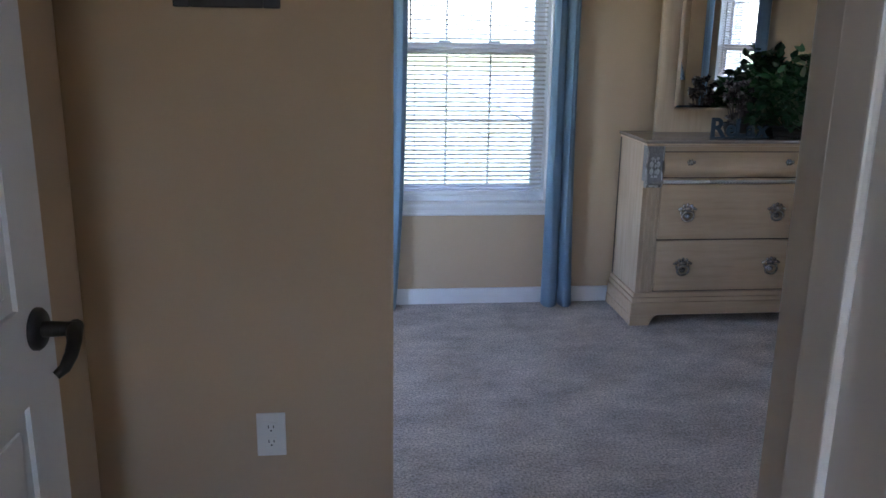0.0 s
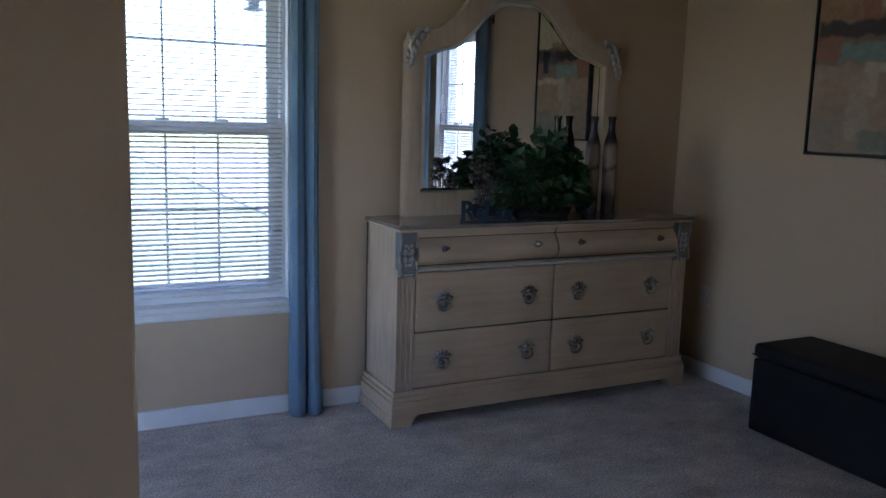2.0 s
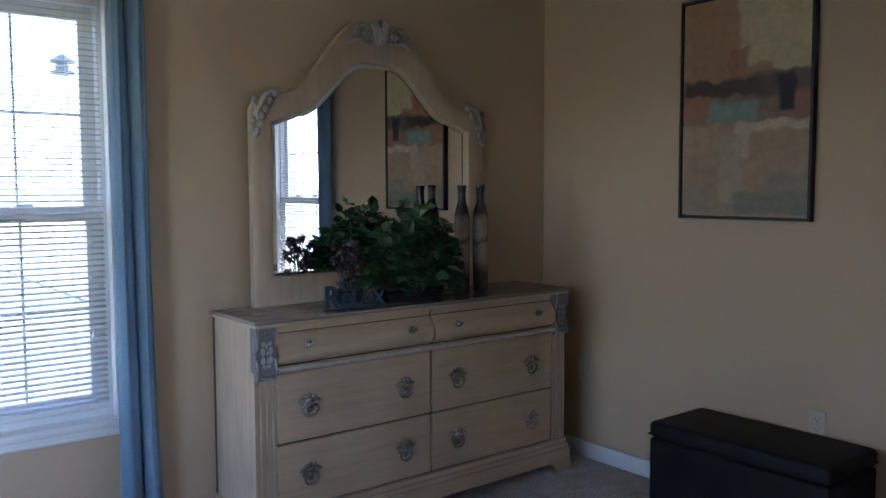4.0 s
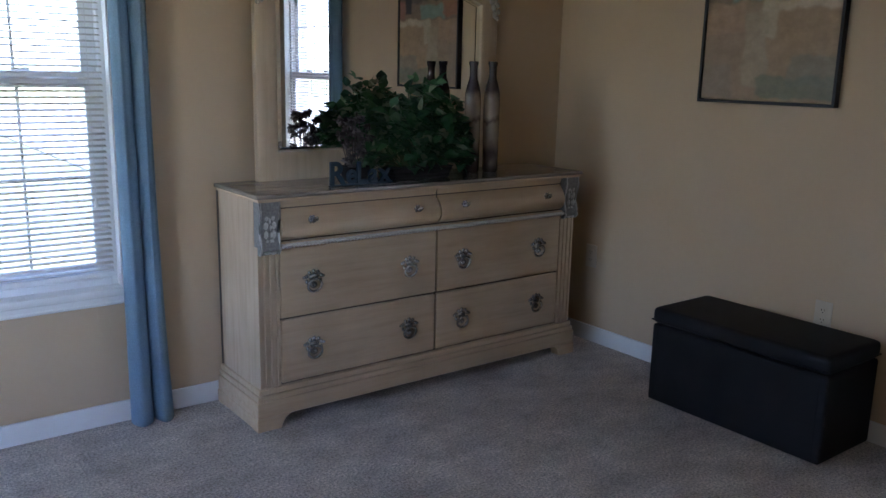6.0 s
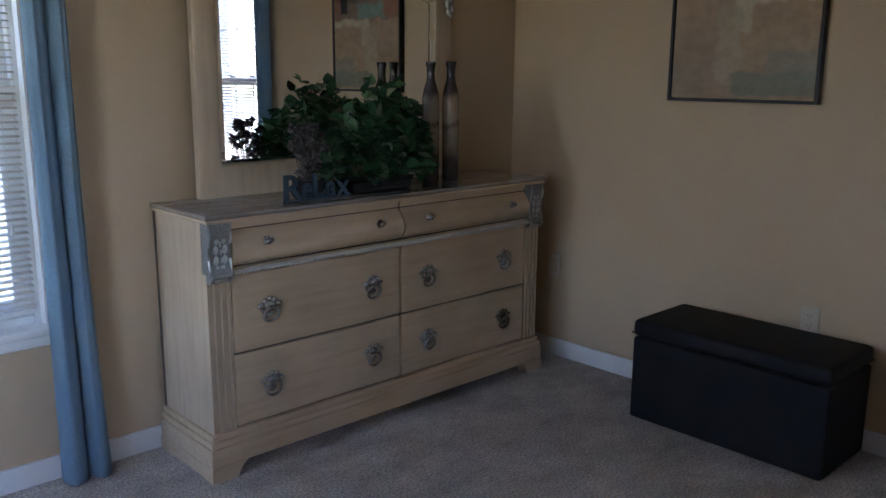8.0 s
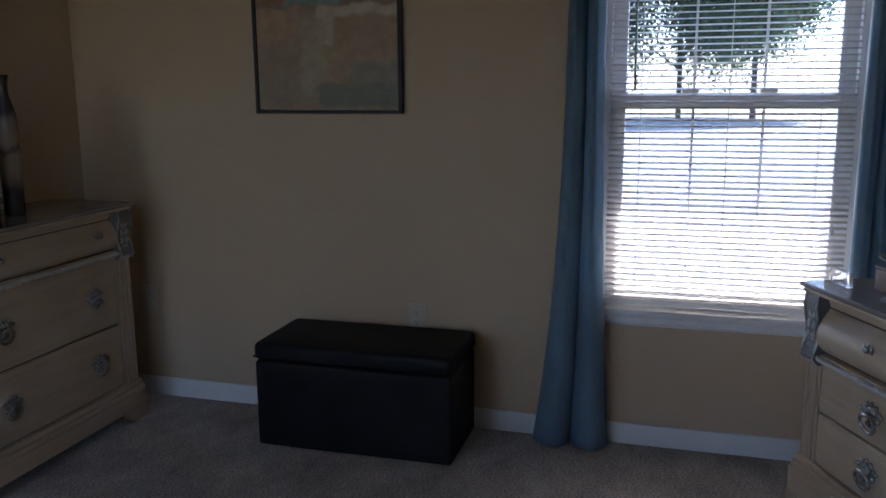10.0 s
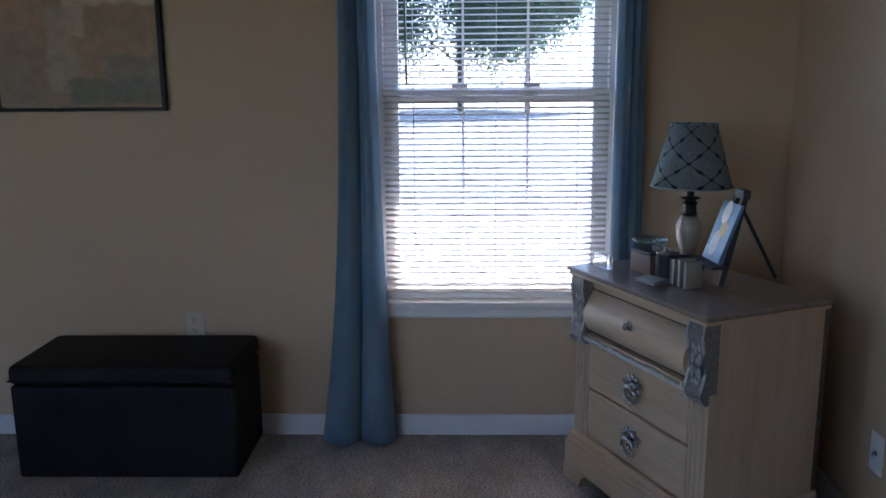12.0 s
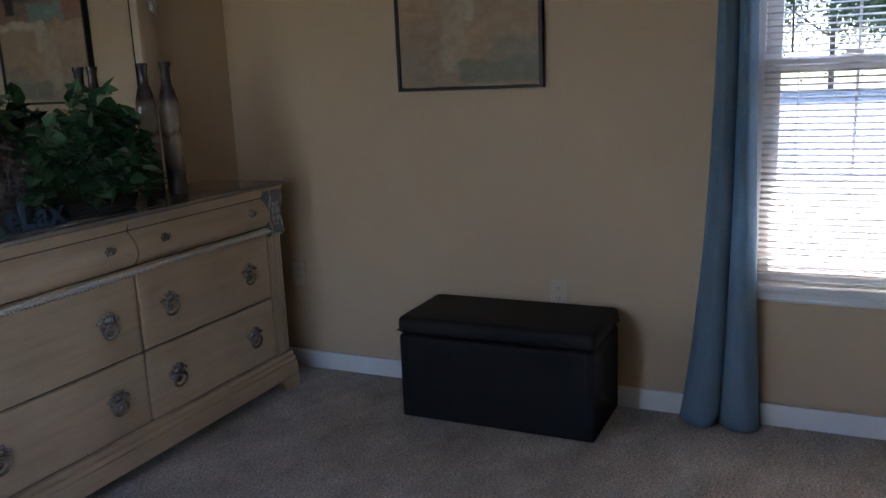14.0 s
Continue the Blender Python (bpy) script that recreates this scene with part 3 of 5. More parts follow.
plate("wall_outlet", "almond duplex outlet in the corner beside the dresser", M_ALMOND).matrix_basis = pose(EAST - 0.0005, 3.606, 0.440, 0, 0, -90)
plate("cable_jack", "white cable wall plate with a brass jack").matrix_basis = pose(2.405, SOUTH + 0.0005, 0.295, 0, 0, 180)


# ---------------------------------------------------------------- bedroom furniture
def carved_leaf(bm, x, y, z, w, h, d, rnd):
    """A carved acanthus bracket: stem, curling lobes and a scroll foot."""
    for k in range(5):
        t = k / 4
        zz = z + h * (0.22 + 0.68 * t)
        for s in (-1, 1):
            blob(bm, (x + s * w * (0.10 + 0.16 * math.sin(2.6 * t + 0.5)), y - d * (0.55 + 0.2 * math.sin(3 * t)), zz), (w * 0.17, d * 0.5, h * 0.085))
    for k in range(7):
        t = k / 6
        blob(bm, (x + w * 0.06 * math.sin(5 * t), y - d * 0.75, z + h * (0.12 + 0.8 * t)), (w * 0.075, d * 0.35, h * 0.06))
    blob(bm, (x - w * 0.18, y - d * 0.8, z + h * 0.085), (w * 0.25, d * 0.6, h * 0.075), 2)
    blob(bm, (x + w * 0.2, y - d * 0.8, z + h * 0.07), (w * 0.22, d * 0.55, h * 0.07), 2)


def pull_meshes():
    bm = bmesh.new()
    n = 20
    for k in range(n):
        a = 2 * math.pi * k / n
        a2 = 2 * math.pi * (k + 1) / n
        tube(bm, [(0.024 * math.cos(a), -0.012 - 0.004 * math.sin(a), -0.008 + 0.021 * math.sin(a)), (0.024 * math.cos(a2), -0.012 - 0.004 * math.sin(a2), -0.008 + 0.021 * math.sin(a2))], 0.0042, 6, False)
    ring = mesh_of("ring_pull", bm, M_PEWTER, 60)
    bm = bmesh.new()
    for k in range(5):
        a = math.pi * (0.12 + 0.76 * k / 4)
        blob(bm, (0.027 * math.cos(a), -0.004, 0.012 + 0.024 * math.sin(a)), (0.0072, 0.0048, 0.0082))
    for x in (-0.033, 0.033):
        blob(bm, (x, -0.004, 0.018), (0.0075, 0.005, 0.006))
        blob(bm, (x * 0.75, -0.004, 0.004), (0.006, 0.005, 0.008))
    blob(bm, (0, -0.005, 0.018), (0.018, 0.006, 0.013), 2)
    blob(bm, (0, -0.004, -0.008), (0.013, 0.004, 0.011), 2)
    blob(bm, (0, -0.009, -0.006), (0.0065, 0.007, 0.0065), 2)
    plate_me = mesh_of("back_plate", bm, M_PEWTER, 60)
    bm = bmesh.new()
    tube(bm, [(0, 0, 0), (0, -0.012, 0)], [0.006, 0.0045], 10)
    blob(bm, (0, -0.018, 0), (0.0115, 0.007, 0.0115), 2)
    for k in range(6):
        a = 2 * math.pi * k / 6
        blob(bm, (0.0115 * math.cos(a), -0.003, 0.0115 * math.sin(a)), (0.006, 0.003, 0.006))
    for x in (-0.021, 0.021):
        blob(bm, (x * 0.7, -0.014, 0.002), (0.0075, 0.004, 0.0095))
    knob = mesh_of("knob", bm, M_PEWTER, 60)
    return ring, plate_me, knob


RING, BACKPLATE, KNOB = pull_meshes()


def bail_pull(drawer, x, y, z, s=1.0):
    p = shared("pull", BACKPLATE, drawer, pose(x, y, z) @ Matrix.Scale(s, 4), "dark pewter crown-shaped pull")
    shared("ring", RING, p, Matrix.Identity(4))


def flat_drawer(parent, x0, x1, y, z0, z1):
    """A drawer front with an eased edge; front face at y."""
    bm = new_box(x0, x1, y, y + 0.022, z0, z1, 0.006, 3)
    return part("drawer", bm, M_WOOD, parent)


def ogee_drawer(parent, x0, x1, y, z0, z1):
    """The swelling top drawer: a cove under the top, then a full belly."""
    h = z1 - z0
    prof = [(y + 0.05, z0)]
    for k in range(17):
        t = k / 16
        if t < 0.80:
            q = t / 0.80
            yy = y + 0.012 - 0.040 * math.sin(math.pi * q ** 0.8) ** 0.85
        else:
            q = (t - 0.80) / 0.20
            yy = y + 0.012 - 0.012 * q
        prof.append((yy, z0 + h * t))
    prof.append((y + 0.05, z1))
    return part("drawer", extrude_profile(bmesh.new(), prof, x0, x1), M_WOOD, parent, "bowed drawer front", 50)


def rope(parent, x0, x1, y, z, r=0.0072):
    """A twisted rope moulding."""
    bm = bmesh.new()
    n = int((x1 - x0) / 0.0025)
    sides = 12
    prev = None
    for i in range(n + 1):
        x = x0 + (x1 - x0) * i / n
        ring = []
        for k in range(sides):
            a = 2 * math.pi * k / sides
            rr = r * (1 + 0.36 * math.cos(2 * (a - x * 210)))
            ring.append(bm.verts.new((x, y + rr * math.cos(a), z + rr * math.sin(a))))
        if prev:
            for k in range(sides):
                bm.faces.new((prev[k], ring[k], ring[(k + 1) % sides], prev[(k + 1) % sides]))
        prev = ring
    part("rope_moulding", bm, M_ROPE, parent, "silvered rope moulding", 60)


def case(kind, w, d, h, pil, rows, columns, label, group, zrope, base_h, side_over=0.032):
    """A chest: w, d, h of its top; pil pilaster width; front towards -y; origin on the floor in the middle of its back."""
    c = base(kind, 0, 0)
    hw = w / 2
    over = 0.032
    bx = hw - side_over
    yf = -d + over + 0.004
    t = 0.028
    bm = bmesh.new()
    box(bm, -hw, hw, -d, 0, h - t * 0.55, h, 0.006, 3)
    part("top", bm, M_WOODTOP, c, "polished brown top")
    bm = new_box(-hw + 0.007, hw - 0.007, -d + 0.008, 0, h - t, h - t * 0.55, 0.005, 2)
    part("top_moulding", bm, M_WOOD, c)
    for s in (-1, 1):
        bm = new_box(min(s * bx, s * (bx - 0.018)), max(s * bx, s * (bx - 0.018)), yf + 0.026, -0.016, 0.04, h - t)
        part("side_panel", bm, M_WOODZ, c)
    part("rear_slab", new_box(-bx - 0.002, bx + 0.002, -0.015, -0.001, 0.03, h - t - 0.001), M_GAP, c, "dark slab across the rear")
    # carcass in the dark gap colour, so shade is painted between the drawers
    part("carcass", new_box(-bx + 0.018, bx - 0.018, yf + 0.012, -0.016, base_h * 0.6, h - t), M_GAP, c, "carcass coloured dark as shade between the drawers")
    # pilasters with three flutes
    for s in (-1, 1):
        bm = bmesh.new()
        xa, xb = (bx - pil, bx) if s > 0 else (-bx, -bx + pil)
        n = 7
        ws = (xb - xa) / n
        prof = []
        for k in range(n):
            yy = yf if k % 2 == 0 else yf + 0.005
            prof += [(xa + k * ws + 0.0012, yy), (xa + (k + 1) * ws - 0.0012, yy)]
        prof += [(xb, yf + 0.03), (xa, yf + 0.03)]
        lo, hi = base_h, zrope
        a = [bm.verts.new((x, y, lo)) for x, y in prof]
        b2_ = [bm.verts.new((x, y, hi)) for x, y in prof]
        for k in range(len(prof)):
            j = (k + 1) % len(prof)
            bm.faces.new((a[k], a[j], b2_[j], b2_[k]))
        bm.faces.new(a), bm.faces.new(b2_)
        part("pilaster", bm, M_WOODZ, c, "fluted pilaster")
        # carved bracket above
        xm = (xa + xb) / 2
        zb = zrope - 0.028
        hh = h - t - zb
        bm = bmesh.new()
        prof = [(yf + 0.03, zb), (yf - 0.012, zb), (yf - 0.028, zb + hh * 0.10), (yf - 0.022, zb + hh * 0.22), (yf - 0.012, zb + hh * 0.40), (yf - 0.018, zb + hh * 0.65), (yf - 0.026, zb + hh * 0.85), (yf - 0.022, h - t), (yf + 0.03, h - t)]
        extrude_profile(bm, prof, xa + 0.002, xb - 0.002)
        br = part("bracket", bm, M_SILVERDARK, c, "carved silver acanthus bracket", 40)
        bm = bmesh.new()
        for xr in (xa + 0.006, xb - 0.006):
            tube(bm, [(xr, py - 0.001, pz) for py, pz in prof[1:-1]], 0.0042, 6)
        carved_leaf(bm, xm, yf - 0.015, zb, (xb - xa) * 0.72, hh, 0.006, random.Random(3))
        part("carving", bm, M_SILVER, br, "", 60)
    # drawers
    xin = bx - pil
    cols = [(-xin + 2 * xin * k / columns + 0.004, -xin + 2 * xin * (k + 1) / columns - 0.004) for k in range(columns)]
    for x0, x1 in cols:
        dr = ogee_drawer(c, x0, x1, yf + 0.002, zrope + 0.014, h - t - 0.004)
        z = zrope + 0.014 + (h - t - zrope - 0.018) * 0.52
        for u in (0.168, 0.838) if columns > 1 else (0.5,):
            shared("knob", KNOB, dr, pose(x0 + (x1 - x0) * u, yf - 0.022, z), "pewter knob")
        for z0, z1 in rows:
            dr = flat_drawer(c, x0, x1, yf, z0, z1)
            for u in (0.188, 0.808) if columns > 1 else (0.5,):
                bail_pull(dr, x0 + (x1 - x0) * u, yf - 0.001, (z0 + z1) / 2 - 0.008, 1.2 if columns > 1 else 1.25)
    bm = bmesh.new()
    box(bm, -xin, xin, yf - 0.010, yf + 0.02, zrope - 0.010, zrope + 0.011, 0.003)
    part("rope_rail", bm, M_WOOD, c)
    rope(c, -xin + 0.001, xin - 0.001, yf - 0.016, zrope - 0.002)
    # stepped plinth with bracket feet
    for g_, za, zb_ in ((0.010, base_h - 0.022, base_h), (0.017, base_h - 0.044, base_h - 0.022), (0.022, 0.05, base_h - 0.044)):
        part("base_moulding", new_box(-bx - g_, bx + g_, yf - g_, -0.002, za, zb_, 0.005, 2), M_WOOD, c)
    for s in (-1, 1):
        bm = bmesh.new()
        xo = s * (bx + 0.024)
        prof = [(xo, 0.0), (xo, 0.052), (xo - s * 0.135, 0.052), (xo - s * 0.115, 0.040), (xo - s * 0.102, 0.020), (xo - s * 0.095, 0.0)]
        for ya, yb in ((yf - 0.024, yf + 0.03), (-0.06, -0.002)):
            a = [bm.verts.new((x, ya, z)) for x, z in prof]
            b2_ = [bm.verts.new((x, yb, z)) for x, z in prof]
            for k in range(len(prof)):
                j = (k + 1) % len(prof)
                bm.faces.new((a[k], a[j], b2_[j], b2_[k]))
            bm.faces.new(a), bm.faces.new(b2_)
        box(bm, min(xo, xo - s * 0.02), max(xo, xo - s * 0.02), yf + 0.03, -0.06, 0.004, 0.051)
        part("foot", bm, M_WOOD, c, "bracket foot")
    return tagged(c, label, "dresser" if columns > 1 else "chest", group)


dresser = case("dresser", 1.637, 0.395, 0.893, 0.086, ((0.420, 0.685), (0.165, 0.412)), 2,
               "whitewashed wooden dresser with six drawers and pewter pulls", "bedroom suite", 0.700, 0.159, 0.012)
dresser.matrix_basis = pose(2.155, NORTH - BT - 0.003, 0)
chest = case("chest_of_drawers", 0.672, 0.433, 0.74, 0.075, ((0.353, 0.508), (0.185, 0.346)), 1,
             "whitewashed three-drawer chest with a dark top set across the corner", "bedroom suite", 0.522, 0.179, 0.014)
CH = pose(2.714, 0.512, 0, 0, 0, 180 + 24.2)
chest.matrix_basis = CH


# ---------------------------------------------------------------- dresser mirror
def arch(u, half, side, top, soft):
    """Height of the arched edge at u across: level shoulders, then an S-curve up to a round crown."""
    a = abs(u) / half
    if a > 0.78:
        return side + soft * 0.35 * (1 - a) / 0.22
    q = 1 - a / 0.78
    s = 0.5 - 0.5 * math.cos(math.pi * min(1, q * 1.18))
    return side + soft * 0.35 + (top - side - soft * 0.35) * s


def dresser_mirror():
    m = base("dresser_mirror", 2.106, 3.865, 0.8935, 0.45)
    z0 = 0.0
    half, ghalf = 0.606, 0.517
    top, gtop, side, gside, gbot = 1.187, 1.014, 0.815, 0.739, 0.112
    n = 64
    outer, inner = [], []
    for k in range(n + 1):
        u = -1 + 2 * k / n
        zo = arch(u * half, half, side, top, 0.12)
        a = abs(u)
        if a > 0.965:
            zo -= 0.03 * ((a - 0.965) / 0.035) ** 2
        outer.append((u * half, zo))
        inner.append((u * ghalf, arch(u * ghalf, ghalf, gside, gtop, 0.12)))
    bm = bmesh.new()
    loops = []
    for y, grow in ((-0.002, 0.0), (-0.030, 0.0), (-0.036, -0.008)):
        loops.append([bm.verts.new((x * (1 + grow / half), y, z)) for x, z in [(-half, z0)] + outer + [(half, z0)]])
    iloops = []
    for y, grow in ((-0.036, 0.012), (-0.028, 0.0), (-0.010, 0.0)):
        iloops.append([bm.verts.new((x * (1 + grow / ghalf), y, z + (grow if z > 0.2 else -grow))) for x, z in [(-ghalf, gbot)] + inner + [(ghalf, gbot)]])
    chain = loops + iloops
    for a, b_ in zip(chain, chain[1:]):
        for k in range(len(a) - 1):
            bm.faces.new((a[k], a[k + 1], b_[k + 1], b_[k]))
    # bottom rail closing the loop
    for a, b_ in zip(chain, chain[1:]):
        bm.faces.new((a[0], b_[0], b_[-1], a[-1]))
    part("mirror_frame", bm, M_WOODZ, m, "arched whitewashed wooden frame", 40)
    bm = bmesh.new()
    f = [bm.verts.new((x, -0.012, z)) for x, z in [(-ghalf, gbot)] + inner + [(ghalf, gbot)]]
    bm.faces.new(f)
    bmesh.ops.triangulate(bm, faces=bm.faces)
    back = bmesh.ops.extrude_face_region(bm, geom=list(bm.faces))
    for v in [e for e in back["geom"] if isinstance(e, bmesh.types.BMVert)]:
        v.co.y += 0.005
    part("mirror_glass", bm, M_MIRROR, m, "bevelled mirror glass")
    # bevel of the glass: a narrow tilted strip all round
    bm = bmesh.new()
    ring = [(-ghalf, gbot)] + inner + [(ghalf, gbot)]
    cz = 0.5
    a = [bm.verts.new((x, -0.0122, z)) for x, z in ring]
    b_ = [bm.verts.new((x * 0.955, -0.0150, cz + (z - cz) * 0.955)) for x, z in ring]
    for k in range(len(ring)):
        j = (k + 1) % len(ring)
        bm.faces.new((a[k], a[j], b_[j], b_[k]))
    part("bevel", bm, M_MIRROR, m, "bevelled edge of the glass")
    rnd = random.Random(8)
    # crest: shell and scrolls
    bm = bmesh.new()
    zc = top - 0.055
    for k in range(-3, 4):
        a_ = k * 0.30
        tube(bm, [(0.006 * k, -0.044, zc - 0.045), (0.034 * math.sin(a_), -0.056, zc + 0.015), (0.055 * math.sin(a_), -0.050, zc + 0.062 * math.cos(a_ * 0.8))], [0.006, 0.011, 0.008], 8)
    part("crest", bm, M_SILVER, m, "carved silver shell crest", 60)
    for s in (-1, 1):
        bm = bmesh.new()
        pts = []
        for k in range(13):
            a_ = k / 12 * 4.6
            r_ = 0.044 - 0.0026 * k
            pts.append((s * (0.085 + r_ * math.cos(a_)), -0.048, zc + 0.004 + r_ * math.sin(a_)))
        tube(bm, pts, [0.010 - 0.0004 * k for k in range(13)], 8)
        for k in range(4):
            blob(bm, (s * (0.06 + 0.028 * k), -0.046, zc - 0.03 + 0.012 * rnd.random()), (0.017, 0.012, 0.013))
        blob(bm, (s * 0.086, -0.050, zc + 0.004), (0.016, 0.012, 0.016), 2)
        tube(bm, [(s * 0.10, -0.045, zc - 0.02), (s * 0.135, -0.05, zc - 0.028), (s * 0.165, -0.044, zc - 0.05)], [0.012, 0.010, 0.004], 8)
        part("crest_scroll", bm, M_SILVER, m, "carved silver leaf scroll", 60)
    for s in (-1, 1):
        bm = bmesh.new()
        for k in range(6):
            t = k / 5
            blob(bm, (s * (half - 0.025 - 0.075 * (1 - t) * (0.4 + 0.6 * (1 - t))), -0.042, side + 0.035 - 0.15 * t), (0.020 - 0.006 * t, 0.011, 0.022))
            blob(bm, (s * (half - 0.012 - 0.01 * math.sin(6 * t)), -0.040, side + 0.01 - 0.14 * t), (0.012, 0.009, 0.014))
        tube(bm, [(s * (half - 0.11), -0.040, side + 0.05), (s * (half - 0.055), -0.046, side + 0.03), (s * (half - 0.02), -0.042, side - 0.04), (s * (half - 0.03), -0.040, side - 0.13)], [0.005, 0.012, 0.010, 0.004], 8)
        part("corner_carving", bm, M_SILVER, m, "carved silver corner leaf", 60)
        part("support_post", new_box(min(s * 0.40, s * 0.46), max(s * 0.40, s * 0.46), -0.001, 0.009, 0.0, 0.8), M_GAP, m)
    return tagged(m, "arched dresser mirror in a whitewashed frame with silver carvings", "mirror")


dresser_mirror()


# ---------------------------------------------------------------- ottoman
def ottoman():
    o = base("storage_ottoman", 2.994, 2.525, 0.0, -90)
    w, d, h = 0.757, 0.36, 0.405
    bm = new_box(-w / 2, w / 2, -d / 2, d / 2, 0.004, 0.335, 0.014, 3)
    part("body", bm, M_LEATHER, o)
    bm = new_box(-w / 2 - 0.003, w / 2 + 0.003, -d / 2 - 0.003, d / 2 + 0.003, 0.338, h, 0.024, 5)
    for v in bm.verts:
        if v.co.z > h - 0.005:
            v.co.z += 0.010 * (1 - (2 * v.co.x / w) ** 2) * (1 - (2 * v.co.y / d) ** 2)
    bmesh.ops.recalc_face_normals(bm, faces=bm.faces)
    lid = part("lid", bm, M_LEATHER, o, "padded lid", 50)
    for s in (-1, 1):
        part("seam", tube(bmesh.new(), [(s * (w / 2 - 0.030), -d / 2 - 0.0003, 0.016), (s * (w / 2 - 0.030), -d / 2 - 0.0003, 0.325)], 0.0012, 6), M_LEATHER, o)
    tb = [(x, y, 0.352) for x, y in ((-w / 2 - 0.003, -d / 2 - 0.003), (w / 2 + 0.003, -d / 2 - 0.003), (w / 2 + 0.003, d / 2 + 0.003), (-w / 2 - 0.003, d / 2 + 0.003))]
    part("piping", tube(bmesh.new(), tb + [tb[0]], 0.0022, 6), M_LEATHER, lid)
    return tagged(o, "black leather storage ottoman with a padded lid", "ottoman")


ottoman()


# ---------------------------------------------------------------- pictures
def abstract_canvas_material():
    """Soft-edged blocks of ochre, umber, teal and cream, brushed over with noise."""
    m, n, l, b = material("abstract_canvas", (0.3, 0.25, 0.18), 0.55, 0.0, 0.3)
    tc = n.new("ShaderNodeTexCoord")
    nz = n.new("ShaderNodeTexNoise")
    nz.inputs["Scale"].default_value = 9.0
    nz.inputs["Detail"].default_value = 6.0
    l.new(tc.outputs["Object"], nz.inputs["Vector"])
    off = n.new("ShaderNodeVectorMath")
    off.operation = "MULTIPLY_ADD"
    off.inputs[1].default_value = (0.085, 0.085, 0.085)
    l.new(nz.outputs["Color"], off.inputs[0])
    l.new(tc.outputs["Object"], off.inputs[2])
    sub = n.new("ShaderNodeVectorMath")
    sub.operation = "SUBTRACT"
    sub.inputs[1].default_value = (0.0425, 0.0425, 0.0425)
    l.new(off.outputs[0], sub.inputs[0])
    sp = n.new("ShaderNodeSeparateXYZ")
    l.new(sub.outputs[0], sp.inputs[0])

    def step(sock, lo, hi):
        """1 inside lo..hi with soft borders."""
        outs = []
        for at, s in ((lo, 1), (hi, -1)):
            r = n.new("ShaderNodeMapRange")
            r.interpolation_type = "SMOOTHSTEP"
            r.inputs["From Min"].default_value = at - 0.010 * s
            r.inputs["From Max"].default_value = at + 0.010 * s
            l.new(sock, r.inputs["Value"])
            outs.append(r.outputs[0])
        p = n.new("ShaderNodeMath")
        p.operation = "MULTIPLY"
        l.new(outs[0], p.inputs[0])
        l.new(outs[1], p.inputs[1])
        return p.outputs[0]

    rgb = n.new("ShaderNodeRGB")
    rgb.outputs[0].default_value = (0.35, 0.235, 0.135, 1)
    col = rgb.outputs[0]
    # x across from -0.31 to 0.31, z up from 0 to 0.93
    blocks = [
        (-0.34, -0.02, 0.56, 0.98, (0.42, 0.255, 0.145), 1.0),
        (-0.02, 0.34, 0.60, 0.98, (0.56, 0.48, 0.29), 1.0),
        (-0.34, 0.00, 0.0, 0.40, (0.37, 0.27, 0.185), 1.0),
        (0.00, 0.34, 0.0, 0.40, (0.40, 0.285, 0.18), 1.0),
        (-0.34, 0.34, 0.40, 0.585, (0.26, 0.185, 0.135), 1.0),
        (-0.28, 0.08, 0.515, 0.58, (0.05, 0.042, 0.042), 0.85),
        (-0.16, 0.06, 0.405, 0.49, (0.22, 0.32, 0.27), 0.9),
        (-0.34, -0.14, 0.42, 0.52, (0.36, 0.17, 0.11), 0.8),
        (0.05, 0.34, 0.50, 0.60, (0.10, 0.085, 0.08), 0.8),
        (0.16, 0.23, 0.44, 0.585, (0.028, 0.03, 0.045), 0.95),
        (0.23, 0.34, 0.41, 0.52, (0.33, 0.16, 0.13), 0.75),
        (-0.06, 0.02, 0.58, 0.71, (0.36, 0.16, 0.09), 0.85),
        (0.02, 0.14, 0.585, 0.63, (0.24, 0.17, 0.10), 0.7),
        (-0.02, 0.30, 0.36, 0.40, (0.55, 0.46, 0.33), 0.9),
        (-0.03, 0.04, 0.26, 0.40, (0.52, 0.44, 0.31), 0.8),
        (-0.34, -0.10, 0.28, 0.395, (0.44, 0.30, 0.20), 0.8),
        (-0.10, 0.00, 0.06, 0.36, (0.43, 0.36, 0.25), 0.6),
        (-0.04, 0.34, 0.02, 0.11, (0.20, 0.21, 0.155), 0.85),
        (0.10, 0.34, 0.08, 0.19, (0.23, 0.235, 0.19), 0.6),
        (-0.34, -0.15, 0.02, 0.16, (0.30, 0.25, 0.19), 0.6),
    ]
    for x0, x1, z0, z1, c_, k in blocks:
        p = n.new("ShaderNodeMath")
        p.operation = "MULTIPLY"
        l.new(step(sp.outputs[0], x0, x1), p.inputs[0])
        l.new(step(sp.outputs[2], z0, z1), p.inputs[1])
        q = n.new("ShaderNodeMath")
        q.operation = "MULTIPLY"
        q.inputs[1].default_value = k
        l.new(p.outputs[0], q.inputs[0])
        r = n.new("ShaderNodeRGB")
        r.outputs[0].default_value = (*c_, 1)
        col = mixed(n, l, col, r.outputs[0], q.outputs[0])
    brush = noise_node(n, l, 22.0, 6.0, (1, 1, 1.2), 0.65)
    tone = ramp(n, l, brush, [(0.3, (0.80, 0.78, 0.76)), (0.7, (1.12, 1.11, 1.09))])
    l.new(mixed(n, l, col, tone, 1.0, "MULTIPLY"), b.inputs["Base Color"])
